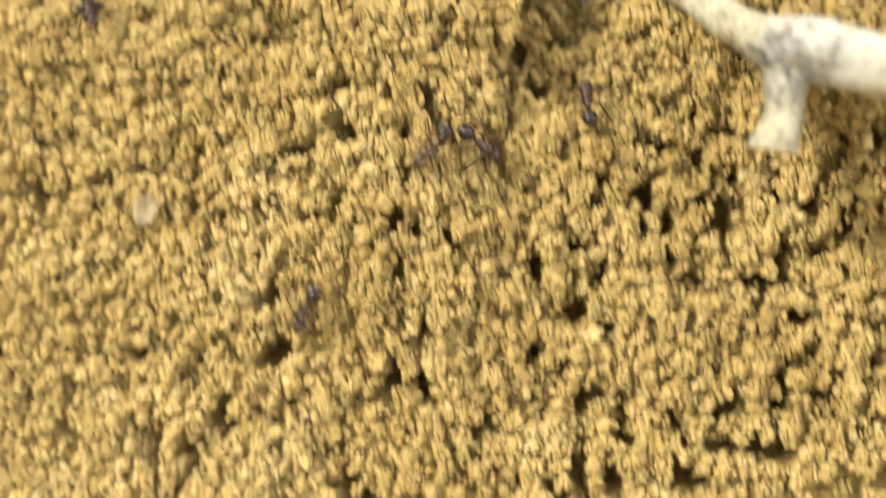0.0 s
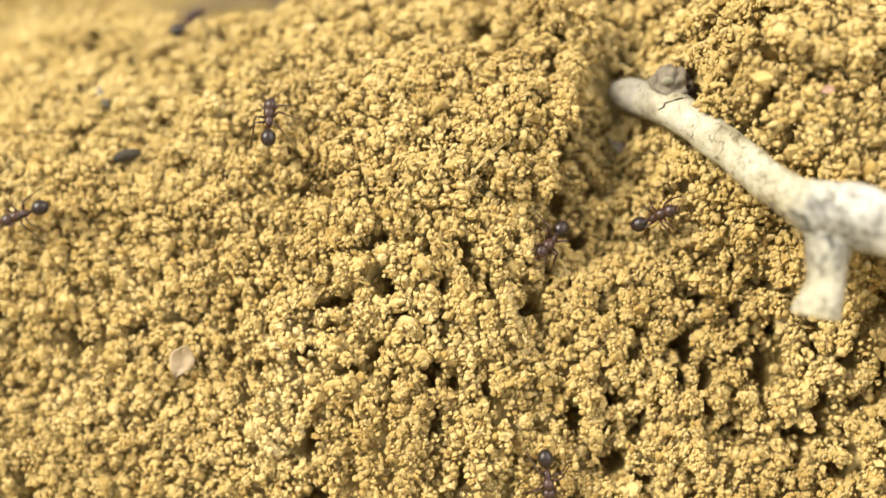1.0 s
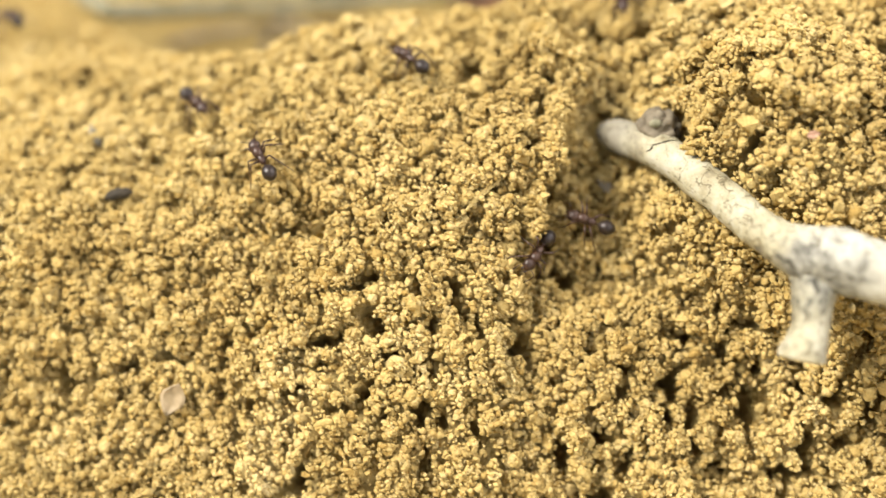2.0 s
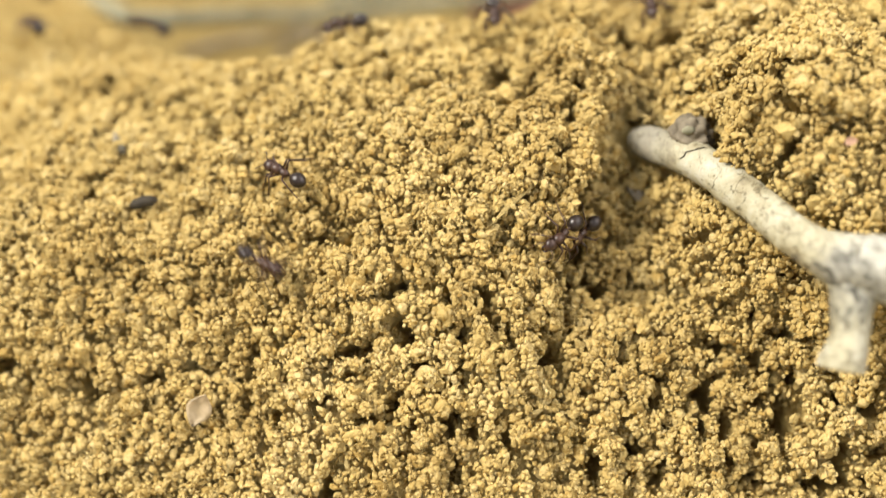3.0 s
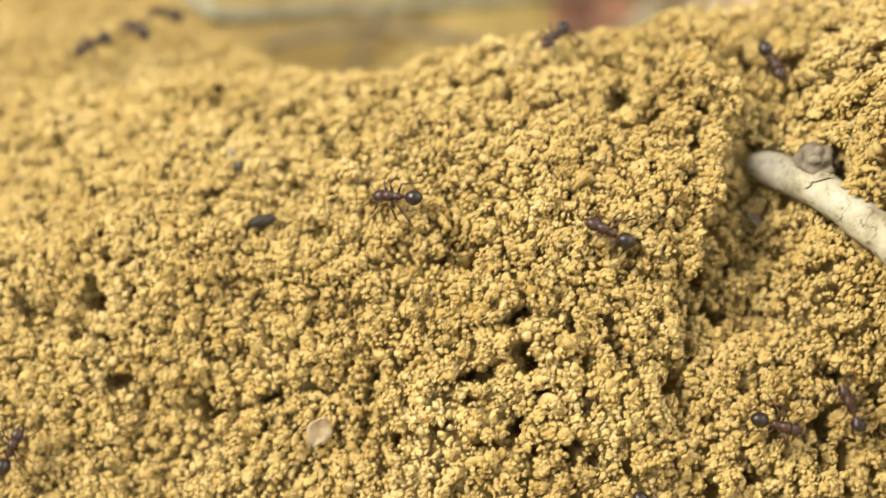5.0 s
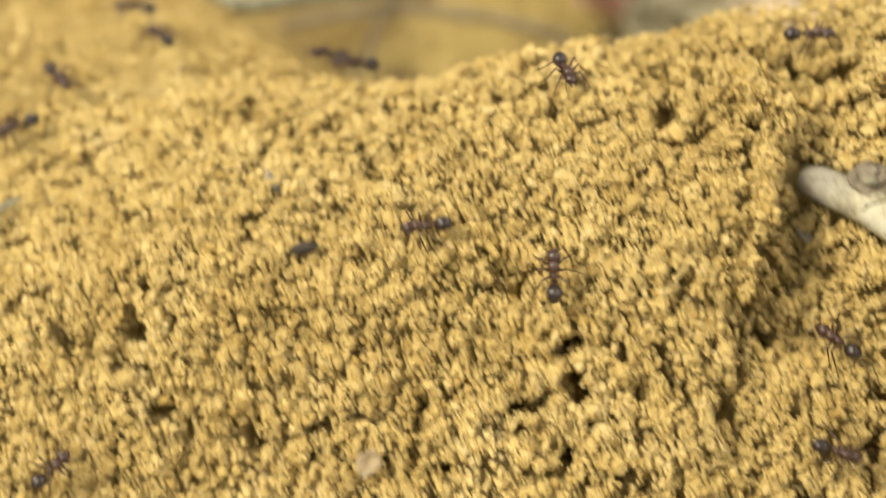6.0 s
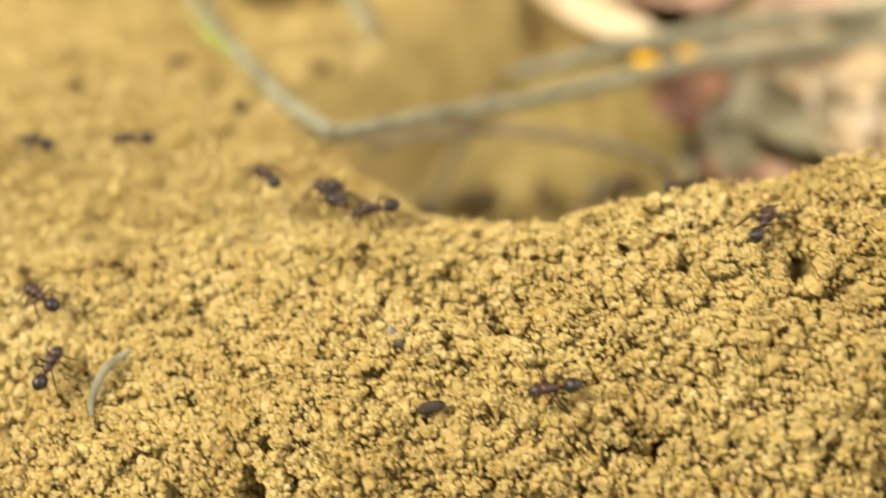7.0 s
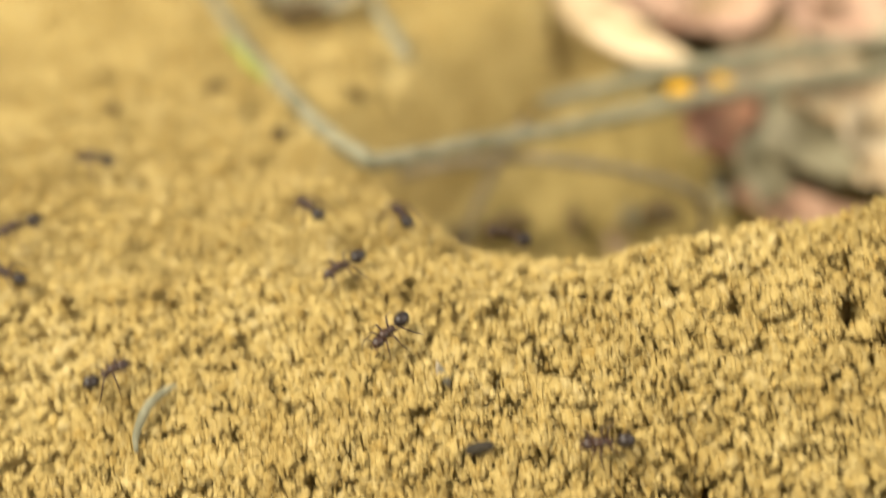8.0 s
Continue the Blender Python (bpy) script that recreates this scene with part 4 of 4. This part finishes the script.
def send(ant, rows, calm=False):
    """Key an ant along rows of seconds, millimetres x and y, and heading in degrees, with its legs stepping as it goes."""
    t, x, y, h = np.array(rows, float).T
    times = np.round(np.arange(0, 8.01, 0.1), 2)
    px, py, ph = np.interp(times, t, x) * MM, np.interp(times, t, y) * MM, np.interp(times, t, h)
    if not calm:
        ph = ph + 5 * np.sin(times * 5.1 + x[0])
    walk(ant, [(s, ant_pose(a, b, c, 1)) for s, a, b, c in zip(times, px, py, ph)])
    gone = np.r_[0, np.cumsum(np.hypot(np.diff(px), np.diff(py)))] / MM
    turned = np.r_[0, np.cumsum(np.abs(np.diff(ph)))] * 0.02
    beat = (gone + turned) / 5.0 * 2 * math.pi
    for k, leg in enumerate([o for o in ant.children if o.name.startswith("leg")]):
        pair, side = divmod(k, 2)
        phase = math.pi * ((pair + side) % 2)
        swing = (20 if pair != 2 else 16) * np.sin(beat + phase) * (1 if side == 0 else -1) + 4 * math.sin(k * 2.1 + x[0])
        rise = 7 * np.maximum(np.cos(beat + phase), 0) * (gone[-1] > 0.5)
        sign = 1 if side == 0 else -1
        place = leg.location.copy()
        walk(leg, [(s, pose(*place, sign * r, 0, w)) for s, w, r in zip(times, swing, rise)])


def ants():
    """One ant for each that goes about; the first is the model itself."""
    out = [FIRST]
    said = [
        "dark reddish-brown ant hurrying down the flank of the mound", "dark reddish-brown ant climbing out of the cleft", "dark reddish-brown ant walking below the bleached twig",
        "dark reddish-brown ant walking down the steep flank", "dark reddish-brown ant walking down beside the cleft", "dark reddish-brown ant crossing the rounded shoulder",
        "dark reddish-brown ant climbing towards the crest", "dark reddish-brown ant wandering above the bleached twig", "dark reddish-brown ant coming up the lower flank",
        "dark reddish-brown ant on the outer flank of the mound", "dark reddish-brown ant crossing the soil apron behind the crest", "reddish ant resting on the soil apron",
        "dark ant walking off across the soil apron", "dark ant lingering on the far soil apron", "dark ant coming back over the crest", "dark ant walking along the edge of the hollow",
        "dark ant coming out of the hollow behind the crest", "dark ant crossing the rounded shoulder of the mound", "dark ant beside a pale plant fibre", "dark reddish-brown ant roaming along the crest",
    ]
    for words in said:
        out.append(tagged(copy_thing(FIRST, pose(0, 0, 0)), words))
    return out


def motions():
    a = ants()
    send(a[0], [(0, -8.3, 150.4, 84), (0.5, -6.3, 151.1, 82), (1, -6, 150.7, 80), (1.5, -5.6, 151, 84), (2.8, -6.4, 150.9, 138), (3, -6.7, 150.4, 138), (3.5, -6.9, 150.7, 137), (4, -7.1, 151, 145), (4.5, -7.6, 150.4, 168), (4.7, -7.5, 150.5, 175), (6, -10.8, 151.1, 184), (6.5, -11.6, 150.9, 183), (7, -11.6, 151.1, 182), (7.5, -11.3, 150.4, 181), (8, -11.5, 149.9, 180)])
    send(a[1], [(0, -52, 232, -60), (1, -46, 214, -60), (1.3, -31.5, 190.8, -60), (1.5, -27.5, 184.1, -60), (1.6, -22.2, 178.4, -59), (1.7, -17.8, 169.5, -59), (2.3, -16.6, 156.3, -55), (2.8, -16.1, 147.8, -44), (2.9, -12.3, 145.8, -42), (3, -9.9, 141.4, -41), (3.5, 9.1, 127, -38), (4, 25.9, 119.4, -45)])
    send(a[2], [(0, 27.1, 131.2, -47), (0.5, 29.8, 134.1, -125), (1, 30.7, 139.2, -120), (1.5, 31, 142.3, -97), (3, 29.3, 142.7, -112), (3.5, 33.5, 150.5, -210), (4, 32.9, 147.8, -185), (4.3, 27.4, 145.6, -178), (4.5, 26.3, 145.2, -176), (4.7, 25.2, 145.9, -182), (5.8, 5.7, 139, -305), (6, 6.1, 143.2, -281), (6.2, 5.5, 148.3, -278), (6.4, 6.7, 150, -279), (6.5, 7, 151.8, -279), (6.7, 11.6, 160.8, -294), (6.8, 14.3, 165.3, -295), (7, 18.2, 171.3, -301), (7.2, 23.3, 175.2, -304), (7.3, 23.4, 178.3, -307), (7.4, 26.3, 181.7, -311), (7.5, 29.3, 183.8, -314), (8, 46, 190, -320)])
    send(a[3], [(0, 44, 137.7, 88), (0.5, 47.7, 141.6, 50), (1, 49.4, 141.4, 20), (1.5, 43.7, 147.5, 116), (3, 32.6, 147, 244), (3.5, 32.3, 137.3, 297), (4, 39.7, 132.2, 318), (4.5, 43.3, 128.5, 336), (6, 44.6, 128.5, 339), (8, 52, 122, 320)])
    send(a[4], [(0, 4.5, 116.9, -110), (0.5, 8.6, 111.7, -70), (0.8, 9.5, 100, -75), (1.4, 12, 86, -80)])
    send(a[5], [(0, 20.7, 129.5, -120), (0.5, 27.1, 123.4, -65), (1, 31.2, 116.1, -84), (1.5, 29.8, 117, -120), (2.2, 27, 104, -115), (3, 22, 92, -110)])
    send(a[6], [(0, -27.8, 149.9, -74), (0.5, -35.8, 147.9, -167), (1, -42.5, 144.4, -156), (1.1, -43, 145.6, -156), (1.2, -46.2, 141.4, -155), (2.2, -66, 138, -160), (3.2, -92, 134, -170)])
    send(a[7], [(0.5, -33.1, 160.8, 80), (1, -21.5, 173.4, 60), (1.1, -19.1, 177, 70), (1.2, -16.8, 180.4, 72), (1.3, -11.8, 179.5, 75), (2.5, -8, 213, 20), (8, 0, 222, 100)])
    send(a[8], [(4, 47.7, 178.2, 263), (4.3, 46.8, 170.4, 268), (4.5, 46.2, 169.8, 262), (5.8, 46.6, 174.8, 330), (6, 45.5, 178.6, 350), (6.2, 35.1, 168.3, 370), (6.4, 35.9, 168.5, 383), (6.6, 45.2, 187.8, 392), (7, 66, 196, 400), (8, 80, 215, 400)])
    send(a[9], [(0, 66.7, 96, 95), (3.4, 66, 104, 95), (4.2, 62.6, 118.4, 88), (4.5, 57.4, 123.8, 93), (5.8, 48.4, 140.6, 135), (6, 47.3, 140.1, 130), (6.5, 40.4, 151.8, 100), (7, 42, 160, 90), (8, 46, 172, 60)])
    send(a[10], [(0, -95, 128, 10), (3.5, -74, 127, 20), (4.5, -63.1, 127.9, 80), (5.8, -64.8, 130, 68), (6, -64.2, 130.4, 60), (8, -62, 136, 70)])
    send(a[11], [(0, 8, 262, 180), (2.6, -4, 212, 188), (3, 0.1, 176.9, 188), (3.3, -6.5, 179.8, 192), (3.5, -17.2, 180.7, 195), (3.8, -40.6, 200.5, 198), (4, -45.3, 196.6, 200), (4.5, -55.8, 193.1, 200), (5.8, -69.2, 184, 270), (6, -69.3, 185.2, 305), (6.2, -67.9, 185.2, 331), (6.3, -65.5, 184.9, 344), (6.5, -62.6, 187.3, 370), (6.6, -59.2, 190, 375), (6.7, -52.3, 189.9, 380), (6.8, -50.6, 190.9, 385), (6.9, -46.1, 187.1, 433), (7, -44.6, 188, 480), (7.2, -44.6, 183.1, 512), (7.5, -45.2, 184.2, 560), (8, -48.2, 180.4, 580)])
    send(a[12], [(0, -54.7, 194, 128), (5.8, -54.7, 194, 132), (6.5, -54.7, 194, 128), (8, -54.7, 194, 126)], True)
    send(a[13], [(0, -32, 240, 175), (2.8, -27.4, 187.2, 169), (3, -37.2, 196.2, 168), (3.5, -47.4, 203.8, 167), (4.5, -52, 206.9, 165), (5.2, -51.6, 199.1, 140), (6, -61.2, 205, 178), (6.3, -67.5, 207.1, 187), (6.5, -72.2, 207.5, 189), (6.7, -73.9, 211, 186), (7, -79.1, 208.6, 180), (7.2, -84.9, 204.9, 197), (7.5, -92.3, 198.4, 212), (8, -101.5, 194.6, 205)])
    send(a[14], [(0, -99, 228, 130), (6, -90.1, 204.5, 136), (6.5, -94.3, 208.4, 140), (6.8, -96.3, 208.8, 146), (7, -95.9, 209.8, 150), (7.5, -95.7, 211.9, 160), (8, -93.6, 213.3, 160)], True)
    send(a[15], [(0, -6, 216, 170), (4.7, -12, 212, 170), (5.8, -22.5, 185.2, 200), (6, -22.9, 182.8, 180), (6.2, -25.7, 186.1, 188), (6.4, -27.8, 184.4, 196), (6.5, -31.4, 185.6, 200), (6.7, -33.9, 185.1, 200), (6.8, -35.3, 185.3, 200), (7, -37, 183, 200), (7.2, -39.8, 181.6, 203), (7.5, -38.7, 178.6, 208), (8, -41.1, 167.5, 230)])
    send(a[16], [(0, 2, 222, 190), (4.7, -16, 212, 185), (5.8, -26.8, 188.1, 200), (6, -27.9, 187.1, 215), (6.2, -33.1, 188.6, 230), (6.4, -34.8, 186.7, 245), (6.5, -37.9, 190.2, 252), (6.7, -40.4, 188.3, 254), (6.9, -40.2, 183.8, 273), (7, -42.7, 186.9, 290), (7.1, -41.1, 189.7, 325), (7.2, -36.5, 186.9, 360), (7.4, -34.1, 187.8, 380), (7.6, -32.5, 193.2, 420), (7.7, -35.4, 189, 450), (7.9, -38.9, 189.3, 478), (8, -40.5, 190.2, 475)])
    send(a[17], [(0, 10, 222, 180), (7.5, -10, 203, 188), (7.9, -22.8, 186.6, 189), (8, -24.4, 188.5, 188)])
    send(a[18], [(0, -125, 190, 0), (5, -108, 186, 10), (5.7, -80.3, 177.1, 60), (5.8, -69.8, 177.7, 109), (6, -74.2, 175.9, 206), (6.3, -78.5, 172.1, 190), (6.5, -83.2, 171.6, 180), (7, -86.5, 173, 145), (7.5, -92.4, 180.4, 132), (8, -100.6, 184.1, 155)])
    send(a[19], [(0, -76, 152, 95), (6, -78.6, 156.9, 94), (6.5, -81.4, 160.4, 86), (7, -83.5, 161.2, 74), (7.5, -83.5, 161.9, 55), (8, -82.1, 165.5, 30)])
    send(a[20], [(0, 4, 214, 20), (1.2, -6, 196, -70), (1.5, 9.4, 173.9, 60), (1.6, 9.9, 171, 74), (1.7, 11.5, 166.5, 88), (2.2, 15.5, 162.3, 158), (3, 23.2, 176.6, 270), (3.5, 23.1, 175.6, 270), (4, 21.5, 176.8, 280), (4.3, 17.8, 182, 232), (4.5, 15.1, 184.2, 200), (5.8, 12.5, 163.9, 313), (6, 8.5, 171.3, 285), (6.2, 8, 186.5, 290), (6.4, 9, 187.5, 320), (6.8, 12, 192, 400), (7.2, 16, 203, 410), (8, 22, 222, 420)])


motions()
